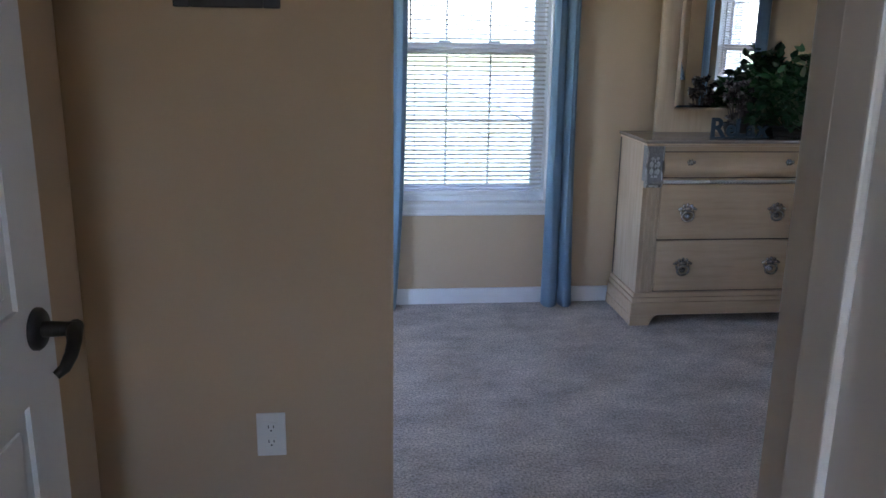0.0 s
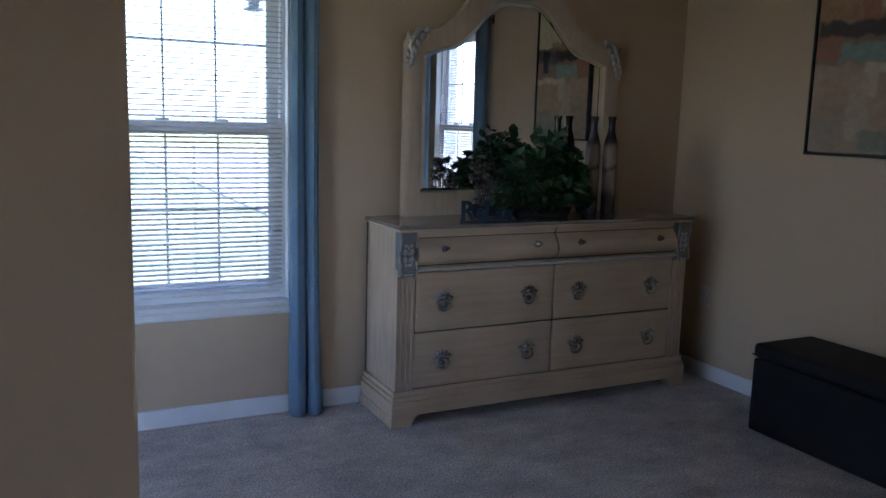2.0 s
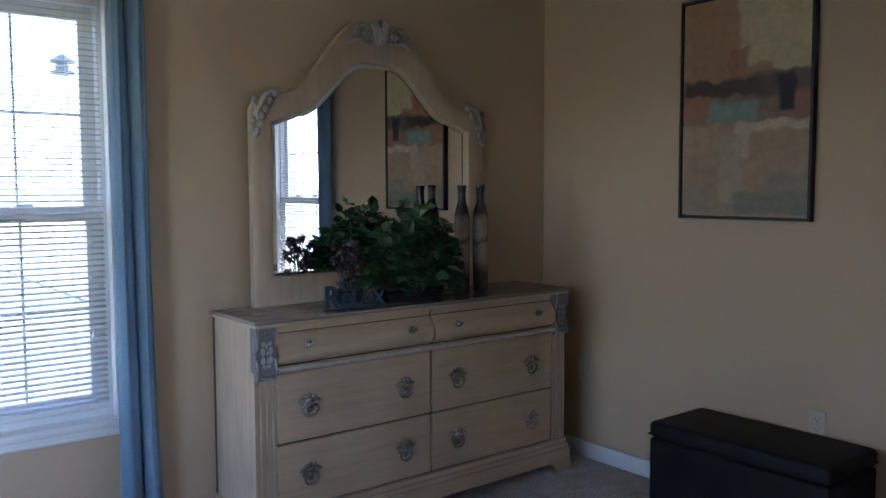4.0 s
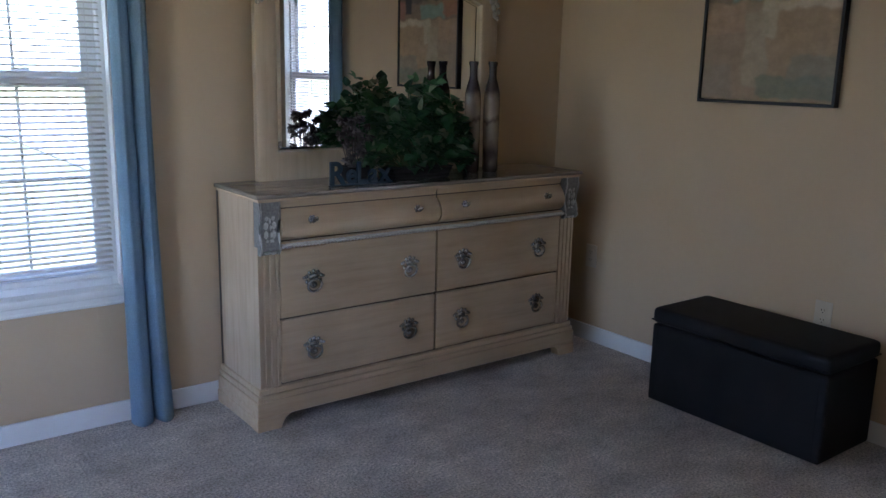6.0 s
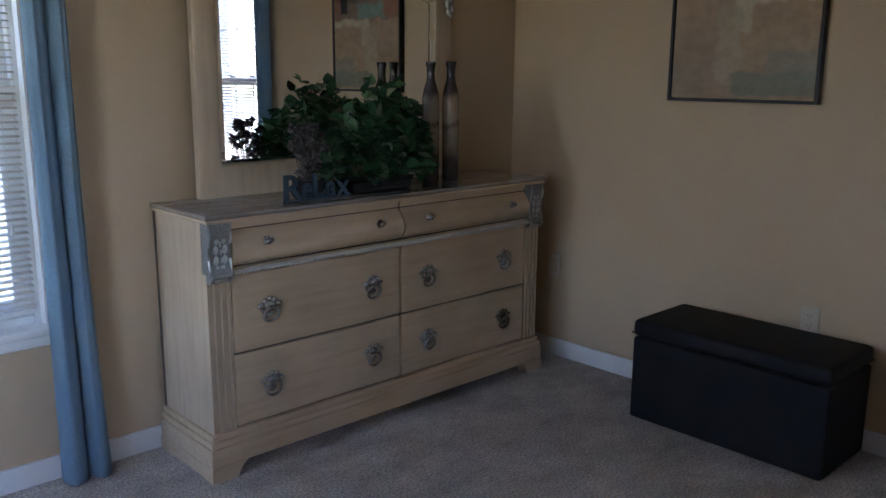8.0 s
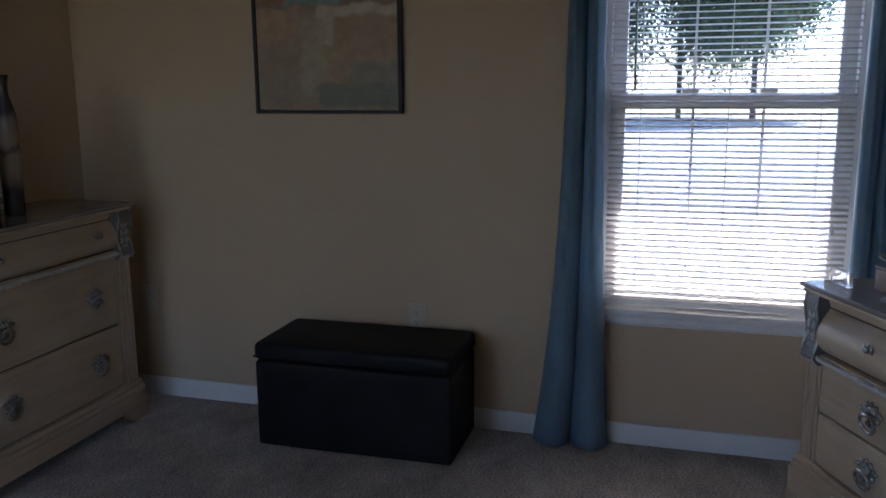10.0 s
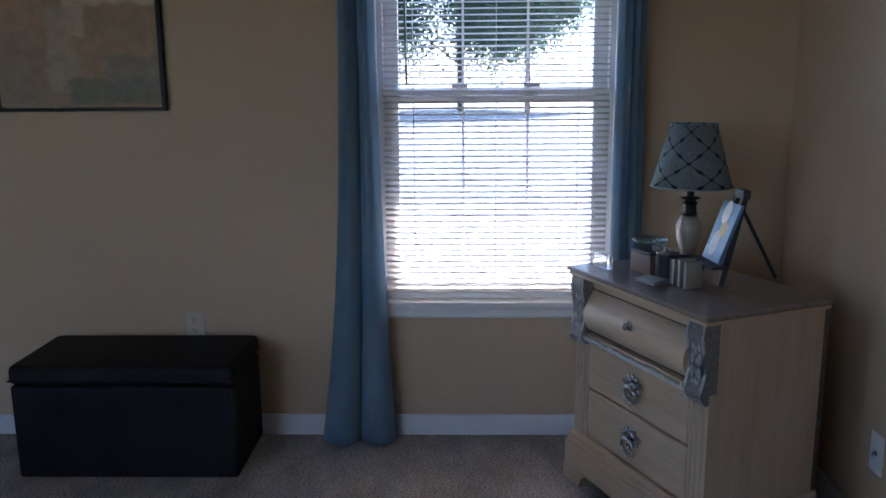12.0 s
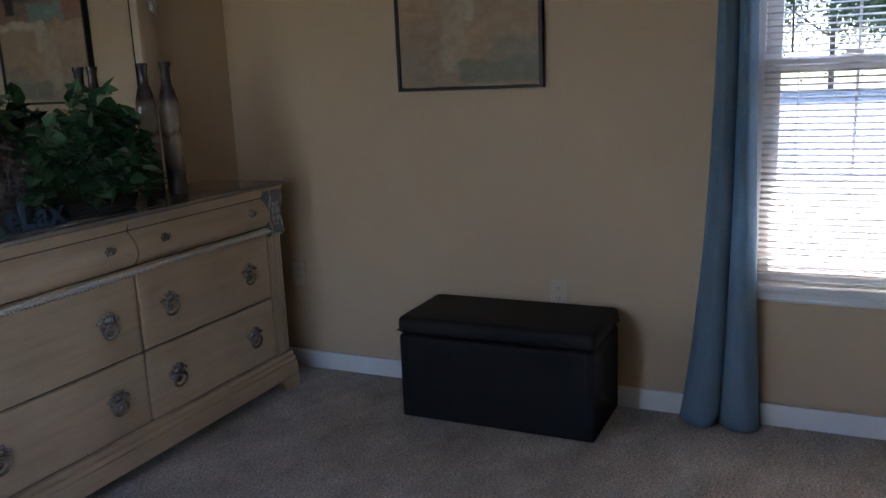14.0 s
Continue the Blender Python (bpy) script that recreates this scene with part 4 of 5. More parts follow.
    bumped(n, l, b, brush, 0.15, 0.0015)
    return m


def wall_picture():
    p = base("wall_picture", EAST, 2.730, 1.232, -90)
    w, h = 0.606, 0.935
    hw = w / 2
    f, dp = 0.012, 0.034
    for a in ((-hw, -hw + f, 0, h), (hw - f, hw, 0, h), (-hw + f, hw - f, 0, f), (-hw + f, hw - f, h - f, h)):
        part("frame_bar", new_box(a[0], a[1], -dp, -0.001, a[2], a[3], 0.0012), M_BLACKWOOD, p, "thin black frame bar")
    part("canvas", new_box(-hw + f + 0.003, hw - f - 0.003, -dp + 0.006, -0.004, f + 0.003, h - f - 0.003, 0.002), abstract_canvas_material(), p, "abstract canvas in ochre, umber, cream and grey-green")
    return tagged(p, "abstract canvas in earth colours in a thin black frame", "picture")


wall_picture()


def photo_material():
    m, n, l, b = material("grey_photograph", (0.1, 0.1, 0.1), 0.35)
    w = noise_node(n, l, 14.0, 5.0, (1, 1, 2.2), 0.6)
    s = noise_node(n, l, 7.0, 2.0, (2.5, 1, 0.6))
    a = ramp(n, l, w, [(0.38, (0.022, 0.022, 0.024)), (0.56, (0.10, 0.10, 0.105)), (0.72, (0.36, 0.36, 0.36))])
    c_ = ramp(n, l, s, [(0.35, (0.4, 0.4, 0.4)), (0.65, (1.1, 1.1, 1.1))])
    l.new(mixed(n, l, a, c_, 1.0, "MULTIPLY"), b.inputs["Base Color"])
    return m


def framed_photo():
    p = base("framed_photo", -0.252, HALLWALL, 1.392)
    w, h = 0.224, 0.275
    hw = w / 2
    f = 0.036
    mat_w = material("white_card_mat", (0.62, 0.60, 0.55), 0.8)[0]
    for a in ((-hw, -hw + f, 0, h), (hw - f, hw, 0, h), (-hw + f, hw - f, 0, f), (-hw + f, hw - f, h - f, h)):
        bm = new_box(a[0], a[1], -0.020, -0.001, a[2], a[3], 0.004, 3)
        part("frame_bar", bm, M_BLACKWOOD, p, "wide dark frame bar")
    for a in ((-hw + f, -hw + f + 0.004, f, h - f), (hw - f - 0.004, hw - f, f, h - f), (-hw + f + 0.004, hw - f - 0.004, f, f + 0.004), (-hw + f + 0.004, hw - f - 0.004, h - f - 0.004, h - f)):
        part("inner_lip", new_box(a[0], a[1], -0.013, -0.005, a[2], a[3], 0.001), M_BLACKWOOD, p)
    part("mat", new_box(-hw + f + 0.004, hw - f - 0.004, -0.007, -0.004, f + 0.004, h - f - 0.004), mat_w, p, "off-white card mat")
    part("photo", new_box(-hw + f + 0.024, hw - f - 0.024, -0.0085, -0.0072, f + 0.026, h - f - 0.026), photo_material(), p, "grey photograph")
    return tagged(p, "grey photograph in a wide dark frame with a white mat", "picture")


framed_photo()

# ---------------------------------------------------------------- things on the dresser
TOPZ = 0.8935
M_LEAF = leaf_material("ivy_leaf", (0.022, 0.072, 0.030), (0.06, 0.145, 0.06), (0.12, 0.20, 0.10))
M_LEAF2 = leaf_material("pale_leaf", (0.16, 0.21, 0.12), (0.30, 0.34, 0.22))
M_STEM = mottled("plant_stem", (0.05, 0.07, 0.025), (0.09, 0.10, 0.04), 30.0, 0.7)
M_BASKET = mottled("dark_basket", (0.008, 0.007, 0.006), (0.02, 0.016, 0.013), 40.0, 0.8, fine=90.0, bump=0.5)
M_BLUEMETAL = mottled("blue_metal", (0.016, 0.034, 0.052), (0.034, 0.062, 0.09), 25.0, 0.7, 0.0)
M_PETAL = leaf_material("dried_petal", (0.055, 0.045, 0.045), (0.15, 0.125, 0.115), (0.32, 0.28, 0.25))


def leaf_shape(bm, place, direction, normal, length, width, fold):
    d = direction.normalized()
    s = d.cross(normal)
    s = s.normalized() if s.length > 1e-4 else Vector((1, 0, 0))
    u = s.cross(d).normalized()
    prof = ((0.0, 0.12), (0.18, 0.75), (0.42, 1.0), (0.72, 0.62), (1.0, 0.03))
    rows = []
    for t, wd in prof:
        c_ = place + d * (length * t) - u * (0.25 * length * t * t)
        rows.append([bm.verts.new(c_ + s * (width * wd * k) + u * (fold * width * abs(k) * wd)) for k in (-1, 0, 1)])
    for a, b_ in zip(rows, rows[1:]):
        for k in range(2):
            bm.faces.new((a[k], a[k + 1], b_[k + 1], b_[k]))


def plant():
    p = base("potted_plant", 2.135, 3.66, TOPZ + 0.0005)
    bm = bmesh.new()
    L, D, H = 0.15, 0.06, 0.05
    rows = []
    for k in range(8):
        t = k / 7
        g = 0.88 + 0.12 * t
        bulge = 0.004 if k % 2 else 0.0
        rows.append([bm.verts.new((sx * (L * g + bulge), sy * (D * g + bulge), H * t)) for sx, sy in ((-1, -1), (1, -1), (1, 1), (-1, 1))])
    for a, b_ in zip(rows, rows[1:]):
        for k in range(4):
            bm.faces.new((a[k], a[(k + 1) % 4], b_[(k + 1) % 4], b_[k]))
    bm.faces.new(rows[0][::-1]), bm.faces.new(rows[-1])
    part("planter", bm, M_BASKET, p, "low dark planter")
    rnd = random.Random(21)
    stems = bmesh.new()
    leaves, pale = bmesh.new(), bmesh.new()
    for i in range(360):
        a = rnd.uniform(0, 2 * math.pi)
        r = math.sqrt(rnd.random())
        ex = 0.245 * r * math.cos(a)
        ey = 0.115 * r * math.sin(a) - 0.008
        ez = 0.035 + 0.355 * math.sqrt(max(0.0, 1 - (r * 0.97) ** 2)) * rnd.uniform(0.08, 1.0)
        ez *= 1.0 - 0.25 * max(0.0, -ex / 0.3)
        ez += 0.035 * math.sin(9 * ex + 1.2) * r
        end = Vector((ex, ey, max(0.045, ez)))
        start = Vector((ex * 0.42, ey * 0.4, H))
        if i % 3 == 0:
            tube(stems, [start, start.lerp(end, 0.5) + Vector((0, 0, 0.02)), end], [0.0022, 0.0018, 0.0012], 5, False)
        for k in range(rnd.randint(3, 5)):
            out = Vector((ex * 1.5 + rnd.gauss(0, 0.22), ey * 2.0 + rnd.gauss(0, 0.22) - 0.08, rnd.gauss(0.10, 0.18))).normalized()
            nrm = Vector((rnd.gauss(0, 0.4), rnd.gauss(-0.4, 0.4), 1.0)).normalized()
            size = rnd.uniform(0.028, 0.056)
            at = end + Vector((rnd.gauss(0, 0.013), rnd.gauss(0, 0.012), rnd.gauss(0, 0.012)))
            if at.z < 0.13 and at.x < -0.10 and at.y < -0.02:
                continue
            leaf_shape(pale if rnd.random() < 0.15 else leaves, at, out, nrm, size * 1.2, size * 0.50, rnd.uniform(0.1, 0.4))
    tagged(part("stem", stems, M_STEM, p), kind="stuff")
    tagged(part("foliage", leaves, M_LEAF, p, "dense dark green leaves"), kind="stuff")
    tagged(part("pale_leaves", pale, M_LEAF2, p, "a few pale variegated leaves"), kind="stuff")
    return tagged(p, "artificial plant with dark green leaves on the dresser top", "plant")


plant()


def dried_flowers():
    """A small bunch of dusky blooms beside the greenery."""
    p = base("dried_flowers", 1.825, 3.64, TOPZ + 0.0005)
    part("bowl", lathe(bmesh.new(), [(0.030, 0), (0.045, 0.01), (0.058, 0.04), (0.060, 0.065), (0.054, 0.065), (0.05, 0.03), (0.02, 0.012)], 20), M_BASKET, p, "small dark bowl", 50)
    rnd = random.Random(5)
    for k in range(24):
        bm = bmesh.new()
        a = 2 * math.pi * k / 15 + rnd.uniform(-0.2, 0.2)
        r = 0.0 if k == 0 else rnd.uniform(0.025, 0.07)
        c_ = Vector((r * math.cos(a), 0.6 * r * math.sin(a), rnd.uniform(0.07, 0.25)))
        tube(bm, [(c_.x * 0.3, c_.y * 0.3, 0.03), c_], 0.0018, 5)
        for i in range(16):
            d = Vector((rnd.gauss(0, 1), rnd.gauss(0, 1), rnd.gauss(0.25, 0.8))).normalized()
            leaf_shape(bm, c_, d, Vector((rnd.gauss(0, 1), rnd.gauss(0, 1), 1)), rnd.uniform(0.018, 0.03), 0.010, 0.5)
        part("bloom", bm, M_PETAL, p)
    return tagged(p, "small bunch of dusky pink dried blooms in a bowl", "flowers")


dried_flowers()


def word_sign():
    """A cut-out metal word standing on the dresser."""
    p = base("word_sign", 1.825, 3.575, TOPZ + 0.0005, 4)
    x = -0.155
    for ch, size, dz, wide in (("R", 0.125, 0.004, 1.0), ("e", 0.105, 0.006, 0.95), ("L", 0.118, 0.004, 0.95), ("a", 0.105, 0.004, 1.0), ("x", 0.105, 0.004, 1.0)):
        cu = bpy.data.curves.new("letter", "FONT")
        cu.body = ch
        cu.size = size
        cu.extrude = 0.004
        cu.offset = 0.0022
        cu.bevel_depth = 0.0008
        tmp = bpy.data.objects.new("letter", cu)
        scene.collection.objects.link(tmp)
        dg = bpy.context.evaluated_depsgraph_get()
        dg.update()
        me = bpy.data.meshes.new_from_object(tmp.evaluated_get(dg))
        bpy.data.objects.remove(tmp)
        me.materials.clear()
        me.materials.append(M_BLUEMETAL)
        xs = [v.co.x for v in me.vertices]
        ys = [v.co.y for v in me.vertices]
        w = (max(xs) - min(xs)) * wide
        shared("letter", me, p, pose(x - min(xs) * wide, 0, dz - min(ys), 90, 0, 0) @ Matrix.Diagonal((wide, 1, 1, 1)))
        x += w + 0.002
    part("foot_bar", new_box(-0.158, x + 0.002, -0.007, 0.007, 0.0, 0.006, 0.002), M_BLUEMETAL, p)
    return tagged(p, "blue metal cut-out word sign reading ReLax", "sign")


word_sign()


def vase_material():
    """Dark glaze at the neck and foot that runs down over a tan body."""
    m, n, l, b = material("glazed_vase", (0.2, 0.15, 0.1), 0.25, 0.0, 0.5)
    tc = n.new("ShaderNodeTexCoord")
    sp = n.new("ShaderNodeSeparateXYZ")
    l.new(tc.outputs["Object"], sp.inputs[0])
    nz = noise_node(n, l, 22.0, 4.0, (1, 1, 0.35))
    h = n.new("ShaderNodeMath")
    h.operation = "MULTIPLY_ADD"
    h.inputs[1].default_value = 0.10
    l.new(nz, h.inputs[0])
    l.new(sp.outputs[2], h.inputs[2])
    r = n.new("ShaderNodeMapRange")
    r.inputs["From Min"].default_value = 0.0
    r.inputs["From Max"].default_value = 0.55
    l.new(h.outputs[0], r.inputs["Value"])
    c_ = ramp(n, l, r.outputs[0], [(0.0, (0.030, 0.020, 0.018)), (0.24, (0.05, 0.032, 0.026)), (0.34, (0.21, 0.155, 0.105)), (0.48, (0.24, 0.18, 0.12)), (0.51, (0.10, 0.07, 0.045)), (0.55, (0.25, 0.19, 0.13)), (0.68, (0.22, 0.16, 0.11)), (0.74, (0.045, 0.028, 0.026)), (1.0, (0.022, 0.015, 0.016))])
    l.new(c_, b.inputs["Base Color"])
    bumped(n, l, b, nz, 0.1, 0.001)
    return m


M_VASE = vase_material()


def vase(x, y, h, label):
    v = base("bottle_vase", x, y, TOPZ + 0.0005)
    s = h / 0.485
    prof = [(0.030, 0.0), (0.034, 0.006), (0.0345, 0.03), (0.036, 0.20), (0.0365, 0.30), (0.034, 0.35), (0.026, 0.385), (0.0185, 0.41), (0.0165, 0.435), (0.0175, 0.462), (0.0205, 0.472), (0.0215, 0.480), (0.020, 0.485), (0.015, 0.484), (0.013, 0.44), (0.018, 0.40)]
    part("vase_body", lathe(bmesh.new(), [(r, z * s) for r, z in prof], 28), M_VASE, v, "", 50)
    return tagged(v, label, "vase", "vases on the dresser")


vase(2.468, 3.70, 0.485, "tall brown glazed bottle vase with a dark neck")
vase(2.557, 3.675, 0.487, "tall brown and tan drip-glazed bottle vase")


# ---------------------------------------------------------------- things on the small chest
def on_chest(x, y, rz=0.0):
    """A pose on the chest top from room coordinates."""
    return pose(x + 0.010, y, 0.7405, 0, 0, rz)


def shade_material():
    """Grey-blue linen with a darker quatrefoil trellis."""
    m, n, l, b = material("trellis_shade", (0.2, 0.3, 0.33), 0.8, 0.0, 0.2)
    tc = n.new("ShaderNodeTexCoord")
    sp = n.new("ShaderNodeSeparateXYZ")
    l.new(tc.outputs["Object"], sp.inputs[0])
    an = n.new("ShaderNodeMath")
    an.operation = "ARCTAN2"
    l.new(sp.outputs[1], an.inputs[0])
    l.new(sp.outputs[0], an.inputs[1])

    def wave(sock, k, ph):
        a = n.new("ShaderNodeMath")
        a.operation = "MULTIPLY_ADD"
        a.inputs[1].default_value = k
        a.inputs[2].default_value = ph
        l.new(sock, a.inputs[0])
        s = n.new("ShaderNodeMath")
        s.operation = "COSINE"
        l.new(a.outputs[0], s.inputs[0])
        return s.outputs[0]

    def op(kind, a, b_):
        p = n.new("ShaderNodeMath")
        p.operation = kind
        l.new(a, p.inputs[0])
        if isinstance(b_, float):
            p.inputs[1].default_value = b_
        else:
            l.new(b_, p.inputs[1])
        return p.outputs[0]

    u, v = wave(an.outputs[0], 5.0, 0.4), wave(sp.outputs[2], 66.0, 0.2)
    u3, v3 = wave(an.outputs[0], 15.0, 1.2), wave(sp.outputs[2], 198.0, 0.6)
    f = op("ADD", u, v)
    f = op("ADD", f, op("MULTIPLY", op("ADD", u3, v3), 0.26))
    f = op("ABSOLUTE", f, 0.0)
    line = ramp(n, l, f, [(0.0, (1, 1, 1)), (0.10, (1, 1, 1)), (0.16, (0, 0, 0))])
    base_c = ramp(n, l, noise_node(n, l, 130.0, 4.0), [(0.35, (0.215, 0.262, 0.272)), (0.65, (0.31, 0.352, 0.358))])
    dark = n.new("ShaderNodeRGB")
    dark.outputs[0].default_value = (0.035, 0.05, 0.058, 1)
    col = mixed(n, l, base_c, dark.outputs[0], line)
    l.new(col, b.inputs["Base Color"])
    t = n.new("ShaderNodeBsdfTranslucent")
    l.new(col, t.inputs["Color"])
    mx = n.new("ShaderNodeMixShader")
    mx.inputs[0].default_value = 0.3
    l.new(b.outputs[0], mx.inputs[1])
    l.new(t.outputs[0], mx.inputs[2])
    l.new(mx.outputs[0], n["Material Output"].inputs["Surface"])
    return m


def table_lamp():
    p = new("table_lamp")
    p.matrix_basis = on_chest(2.86, 0.65, 20)
    cream = mottled("cream_ceramic", (0.32, 0.275, 0.215), (0.43, 0.375, 0.30), 14.0, 0.3, bump=0.05)
    part("lamp_foot", lathe(bmesh.new(), [(0.055, 0), (0.056, 0.008), (0.045, 0.016), (0.030, 0.022), (0.022, 0.030)], 24), M_BLACK, p, "dark bronze foot", 40)
    part("lamp_body", lathe(bmesh.new(), [(0.022, 0.030), (0.027, 0.045), (0.036, 0.075), (0.0415, 0.105), (0.040, 0.128), (0.031, 0.148), (0.022, 0.157)], 28), cream, p, "cream ceramic body", 50)
    part("lamp_neck", lathe(bmesh.new(), [(0.022, 0.157), (0.026, 0.162), (0.022, 0.168), (0.020, 0.19), (0.025, 0.198), (0.019, 0.203), (0.016, 0.206), (0.031, 0.212), (0.031, 0.215), (0.012, 0.219), (0.0115, 0.26)], 24), M_BLACK, p, "dark turned neck", 40)
    bm = bmesh.new()
    lathe(bm, [(0.126, 0.250), (0.071, 0.448)], 48, cap=False)
    sh = part("shade", bm, shade_material(), p, "grey-blue trellis patterned shade", 60)
    so = sh.modifiers.new("cloth", "SOLIDIFY")
    so.thickness = 0.002
    rim = mottled("shade_trim", (0.16, 0.24, 0.26), (0.22, 0.30, 0.31), 60.0, 0.8)
    for r, z in ((0.1268, 0.252), (0.0718, 0.447)):
        part("rim", tube(bmesh.new(), [(r * math.cos(2 * math.pi * k / 48), r * math.sin(2 * math.pi * k / 48), z) for k in range(49)], 0.0025, 6, False), rim, sh)
    part("harp", tube(bmesh.new(), [(0.0, 0, 0.25), (0.03, 0, 0.30), (0.038, 0, 0.36), (0.025, 0, 0.42), (0, 0, 0.442)], 0.0018, 6), M_BLACK, p)
    part("spider", tube(bmesh.new(), [(-0.068, 0, 0.444), (0, 0, 0.441), (0.068, 0, 0.444)], 0.0016, 6), M_BLACK, p)
    return tagged(p, "small cream ceramic table lamp with a grey-blue trellis shade", "table lamp")


table_lamp()


def easel_plate():
    """A blue painted plate leaning on a black tabletop easel."""
    p = new("display_easel")
    p.matrix_basis = on_chest(2.61, 0.60, 186)
    for s in (-1, 1):
        bm = tube(bmesh.new(), [(s * 0.085, -0.055, 0.004), (s * 0.02, 0.035, 0.262)], 0.0105, 4)
        part("leg", bm, M_BLACKWOOD, p, "black easel leg")
    part("leg", tube(bmesh.new(), [(0, 0.150, 0.004), (0, 0.030, 0.225)], 0.0055, 6), M_BLACKWOOD, p, "black easel leg")
    part("top_block", new_box(-0.028, 0.028, 0.022, 0.045, 0.245, 0.272, 0.003), M_BLACKWOOD, p)
    part("ledge", new_box(-0.085, 0.085, -0.082, -0.030, 0.052, 0.062, 0.003), M_BLACKWOOD, p)
    return tagged(p, "black wooden tabletop easel holding a painted panel", "easel")


def painted_panel():
    p = new("painted_panel")
    p.matrix_basis = on_chest(2.61, 0.60, 186) @ pose(0, -0.050, 0.0625, -19.5, 0, 0)
    blue = mottled("blue_panel", (0.08, 0.155, 0.26), (0.15, 0.25, 0.36), 14.0, 0.4)
    part("board", new_box(-0.06, 0.06, -0.006, 0.006, 0, 0.18, 0.003), blue, p)
    pale = mottled("pale_petal", (0.62, 0.60, 0.52), (0.74, 0.70, 0.60), 30.0, 0.5)
    gold = mottled("gold_petal", (0.55, 0.40, 0.16), (0.65, 0.50, 0.24), 30.0, 0.5)
    for x, z, rx_, rz_, mt, nm in ((-0.006, 0.148, 0.026, 0.036, pale, "pale painted oval"), (0.012, 0.098, 0.024, 0.026, gold, "gold painted oval"), (-0.012, 0.052, 0.027, 0.040, pale, "pale painted oval")):
        bm = bmesh.new()
        blob(bm, (x, -0.0065, z), (rx_, 0.0022, rz_), 2)
        part("oval", bm, mt, p, nm, 60)
    return tagged(p, "blue painted panel with pale ovals leaning on an easel", "painting")


easel_plate()
painted_panel()


def trinket_box():
    p = new("trinket_box")
    p.matrix_basis = on_chest(2.735, 0.795, 22)
    wood = wood_material("rosewood", (0.10, 0.055, 0.038), (0.19, 0.11, 0.075), 0.4)
    part("box_body", new_box(-0.052, 0.052, -0.04, 0.04, 0.0, 0.062, 0.003), wood, p)
    part("box_lid", new_box(-0.055, 0.055, -0.043, 0.043, 0.0625, 0.072, 0.003), M_BLACKWOOD, p)
    return tagged(p, "small dark wooden trinket box on the chest", "box")


def glass_dish():
    p = new("glass_dish")
    p.matrix_basis = on_chest(2.735, 0.795, 22) @ pose(0.01, 0.0, 0.0725)
    m, n, l, b = material("pale_glass", (0.55, 0.65, 0.66), 0.08)
    b.inputs["Transmission Weight"].default_value = 0.75
    part("dish", lathe(bmesh.new(), [(0.022, 0), (0.026, 0.004), (0.050, 0.022), (0.056, 0.030), (0.053, 0.030), (0.045, 0.021), (0.02, 0.007)], 28), m, p, "", 50)
    for x, y in ((-0.03, -0.02), (0.02, -0.035), (-0.045, 0.01)):
        bm = bmesh.new()
        blob(bm, (x, y, 0.010), (0.013, 0.011, 0.010), 2)
        part("bead", bm, M_SILVER, p, "", 60)
    return tagged(p, "pale glass dish with trinkets on a wooden box", "dish")


def cream_book(k):
    p = new("standing_book")
    p.matrix_basis = on_chest(2.555, 0.735, 22) @ pose(-0.028 + 0.028 * k, 0.0, 0.0)
    cream = mottled("cream_cover", (0.23, 0.21, 0.172), (0.31, 0.285, 0.235), 18.0, 0.6)
    page = mottled("page_edges", (0.025, 0.025, 0.026), (0.05, 0.048, 0.046), 18.0, 0.6, stretch=(8, 1, 1))
    h = (0.078, 0.080, 0.076)[k]
    part("cover", new_box(-0.0115, -0.002, -0.026, 0.03, 0.0, h, 0.0015), cream, p, "cream cloth cover")
    part("pages", new_box(-0.002, 0.0115, -0.024, 0.028, 0.0015, h - 0.003), page, p, "dark spine block")
    return tagged(p, "small cream and dark bound book standing upright", "book", "books on the chest")


def dark_pot():
    p = new("dark_jar")
    p.matrix_basis = on_chest(2.655, 0.765, 0)
    part("jar_body", lathe(bmesh.new(), [(0.030, 0), (0.034, 0.006), (0.035, 0.06), (0.031, 0.072)], 24), M_BLACKWOOD, p, "", 50)
    part("lid", lathe(bmesh.new(), [(0.034, 0.0725), (0.0345, 0.081), (0.012, 0.085), (0.008, 0.092)], 24), M_PEWTER, p, "pewter lid", 50)
    return tagged(p, "small dark jar with a pewter lid", "jar")


def coaster(k):
    p = new("coaster")
    p.matrix_basis = on_chest(2.595, 0.822, 30 + 7 * k) @ pose(0, 0, 0.0062 * k)
    grey = mottled("grey_coaster", (0.22, 0.22, 0.21), (0.33, 0.32, 0.30), 40.0, 0.6)
    part("slab", new_box(-0.038, 0.038, -0.03, 0.03, 0.0, 0.0058, 0.0015), grey, p)
    return tagged(p, "flat grey coaster lying in a small stack", "coaster", "stack of coasters")


def clear_block():
    p = new("acrylic_block")
    p.matrix_basis = on_chest(2.80, 0.935, 22)
    m, n, l, b = material("clear_acrylic", (0.85, 0.90, 0.92), 0.06)
    b.inputs["Transmission Weight"].default_value = 0.85
    part("block", new_box(-0.045, 0.045, -0.010, 0.010, 0.0, 0.045, 0.002), m, p)
    return tagged(p, "clear acrylic block near the chest's edge", "block")


trinket_box()
glass_dish()
for k in range(3):
    cream_book(k)
dark_pot()
for k in range(2):
    coaster(k)
clear_block()

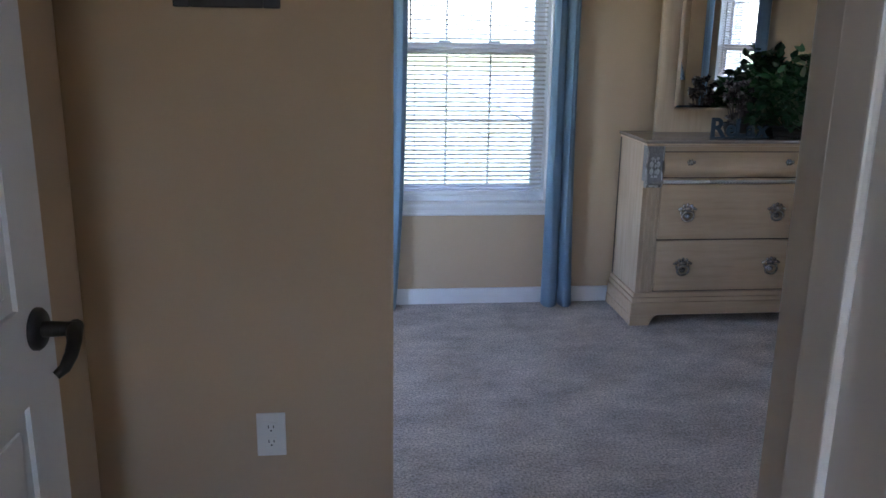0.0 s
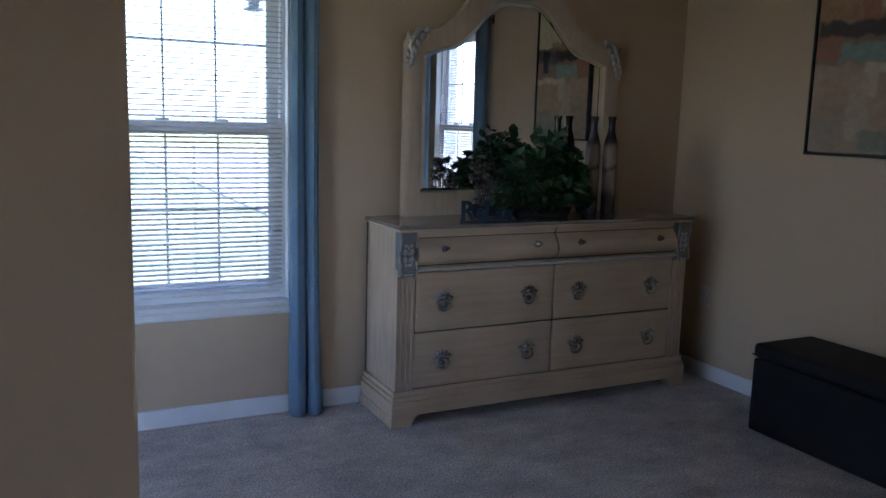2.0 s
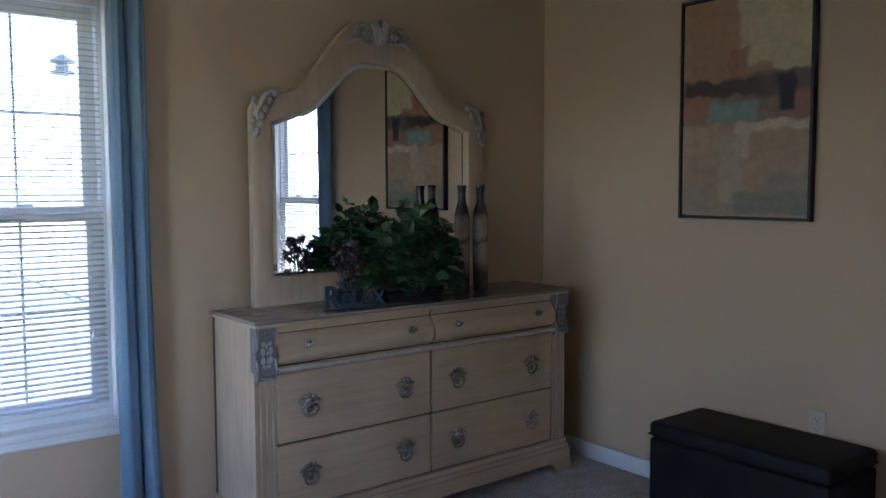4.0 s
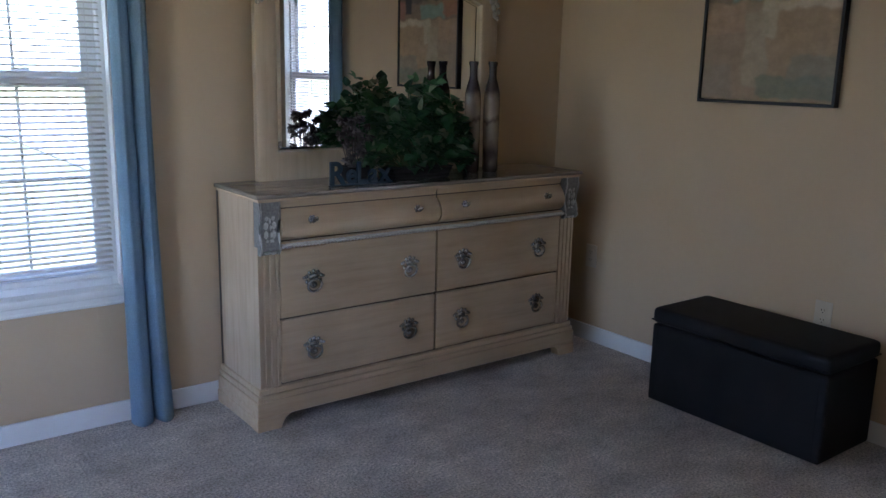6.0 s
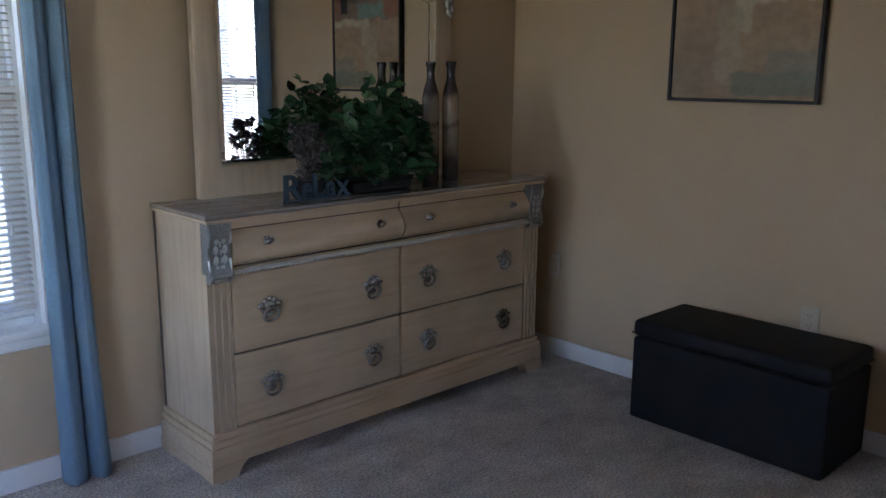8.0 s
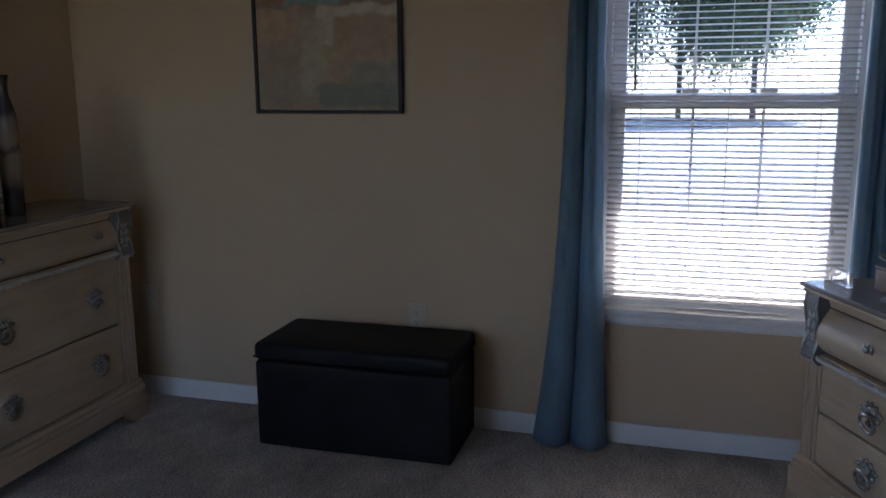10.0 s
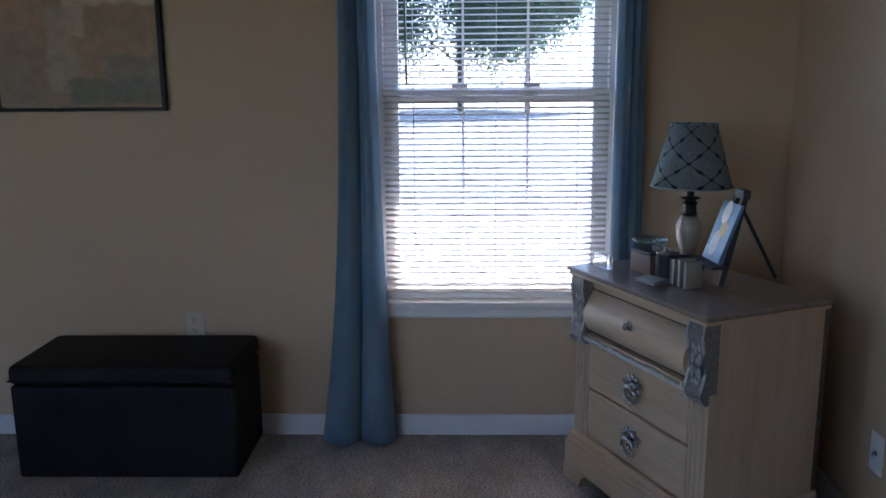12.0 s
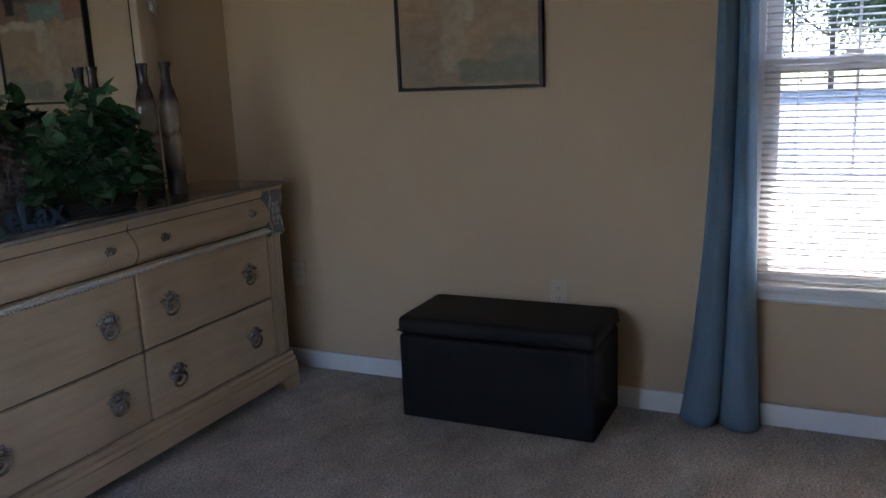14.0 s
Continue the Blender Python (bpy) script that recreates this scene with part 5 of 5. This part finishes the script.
# ---------------------------------------------------------------- outdoors
M_LAWN = mottled("dry_lawn", (0.085, 0.10, 0.045), (0.17, 0.165, 0.085), 0.6, 0.95, fine=30.0, bump=0.8, dist=0.03)
M_PAVE = mottled("pale_concrete", (0.15, 0.145, 0.13), (0.19, 0.185, 0.17), 0.8, 0.9, fine=20.0, bump=0.2)
M_BARK = mottled("tree_bark", (0.07, 0.055, 0.04), (0.13, 0.10, 0.075), 6.0, 0.9, fine=18.0, bump=0.9, dist=0.02, stretch=(1, 1, 0.25))
M_TREE = leaf_material("tree_leaf", (0.06, 0.10, 0.045), (0.10, 0.155, 0.075), (0.12, 0.18, 0.09), 0.55)
GROUND = -0.45
bm = bmesh.new()
g = 600.0
bm.faces.new([bm.verts.new((x, y, GROUND)) for x, y in ((-g, -g), (g, -g), (g, g), (-g, g))])
structure("ground", bm, M_LAWN, "sunlit dry lawn around the house", "ground")
structure("pavement", new_box(3.75, 70.0, -40, 40, GROUND - 0.05, GROUND + 0.03), M_PAVE, "pale sunlit concrete drive outside", "pavement")
bm = bmesh.new()
box(bm, WEST - T - 0.15, EAST + T + 0.15, NORTH + T, NORTH + T + 0.10, GROUND, SILL - 0.05)
box(bm, WEST - T - 0.15, W1[0] - 0.03, NORTH + T, NORTH + T + 0.10, SILL - 0.05, TOP + 0.1)
box(bm, W1[1] + 0.03, EAST + T + 0.15, NORTH + T, NORTH + T + 0.10, SILL - 0.05, TOP + 0.1)
structure("outer_wall_north", bm, M_TRIM, "pale siding outside the window", "wall")


# unseen eave, added so that direct sun misses the blind slats
bm = bmesh.new()
box(bm, WEST - T - 0.6, EAST + T + 0.70, NORTH + T + 0.101, NORTH + T + 0.55, TOP + 0.02, TOP + 0.14)
box(bm, EAST + T + 0.101, EAST + T + 0.70, SOUTH - T - 0.1, NORTH + T + 0.10, TOP + 0.02, TOP + 0.14)
structure("shading_eave", bm, M_TRIM, "unseen white eave added over the windows to shade the blinds", "eave")
bm = bmesh.new()
box(bm, EAST + T, EAST + T + 0.10, SOUTH - T - 0.1, NORTH + T, GROUND, SILL - 0.05)
box(bm, EAST + T, EAST + T + 0.10, SOUTH - T - 0.1, W2[0] - 0.03, SILL - 0.05, TOP + 0.1)
box(bm, EAST + T, EAST + T + 0.10, W2[1] + 0.03, NORTH + T, SILL - 0.05, TOP + 0.1)
structure("outer_wall_east", bm, M_TRIM, "pale siding outside the window", "wall")


def tree(x, y, h, spread, seed, count, low=0.22, size=1.0):
    t = base("tree", x, y, GROUND - 0.02)
    rnd = random.Random(seed)
    bm = bmesh.new()
    tube(bm, [(0, 0, 0), (0.05, 0.02, h * 0.2), (0.0, 0.08, h * 0.45), (0.1, 0.0, h * 0.8)], [0.16, 0.15, 0.13, 0.06], 10)
    tips = []
    for k in range(16):
        a = rnd.uniform(0, 2 * math.pi)
        z0 = h * rnd.uniform(low, 0.65)
        r = spread * rnd.uniform(0.55, 1.0)
        end = (r * math.cos(a), r * math.sin(a), z0 + h * rnd.uniform(0.08, 0.28))
        mid = (end[0] * 0.5, end[1] * 0.5, z0 + (end[2] - z0) * 0.65)
        tube(bm, [(0.03, 0.03, z0), mid, end], [0.07, 0.045, 0.015], 6)
        tips += [Vector(mid), Vector(end), Vector(end).lerp(Vector(mid), 0.5)]
    tips += [Vector((0.1, 0, h * q)) for q in (0.7, 0.8, 0.9)]
    part("trunk", bm, M_BARK, t, "", 60)
    verts, faces = [], []
    for i in range(count):
        c_ = tips[i % len(tips)] + Vector((rnd.gauss(0, spread * 0.2), rnd.gauss(0, spread * 0.2), rnd.gauss(0, h * 0.07)))
        d = Vector((rnd.gauss(0, 1), rnd.gauss(0, 1), rnd.gauss(-0.3, 0.7))).normalized()
        s = d.cross(Vector((rnd.gauss(0, 1), rnd.gauss(0, 1), rnd.gauss(0, 1)))).normalized()
        ln, wd = size * rnd.uniform(0.10, 0.2), size * rnd.uniform(0.04, 0.075)
        k = len(verts)
        verts += [c_, c_ + d * ln * 0.5 + s * wd, c_ + d * ln, c_ + d * ln * 0.5 - s * wd]
        faces.append((k, k + 1, k + 2, k + 3))
    me = bpy.data.meshes.new("crown")
    me.from_pydata(verts, [], faces)
    me.materials.append(M_TREE)
    cr = new("crown", me)
    cr.parent = t
    tagged(cr, "loose crown of small green leaves", "", "", "stuff")
    return tagged(t, "leafy green tree standing outside the window", "tree", "trees outside")


tree(50.0, 1.6, 19.0, 6.4, 3, 170000, 0.13, 1.15)
tree(46.0, -2.1, 18.0, 3.6, 4, 80000, 0.16, 1.1)
tree(54.0, 11.0, 19.0, 6.5, 6, 60000, 0.17, 1.4)


def bird_feeder(x, y, z):
    """A small roofed feeder hanging on a wire from the eave."""
    f = base("bird_feeder", x, y, z)
    grey = mottled("weathered_zinc", (0.32, 0.335, 0.35), (0.44, 0.455, 0.47), 30.0, 0.5, 0.3)
    part("tray", lathe(bmesh.new(), [(0.030, 0.0), (0.046, 0.004), (0.050, 0.016), (0.046, 0.016), (0.040, 0.008), (0.010, 0.007)], 24), grey, f, "", 40)
    part("seed_tube", lathe(bmesh.new(), [(0.026, 0.007), (0.028, 0.012), (0.028, 0.052), (0.024, 0.056)], 20), grey, f, "", 40)
    part("roof", lathe(bmesh.new(), [(0.052, 0.050), (0.050, 0.055), (0.020, 0.078), (0.006, 0.084), (0.004, 0.090)], 24), grey, f, "", 40)
    part("wire", tube(bmesh.new(), [(0, 0, 0.088), (0, 0, TOP + 0.022 - z)], 0.0012, 6), M_BLACK, f)
    return tagged(f, "small grey roofed bird feeder hanging outside the window", "bird feeder")


bird_feeder(0.955, 4.40, 1.825)
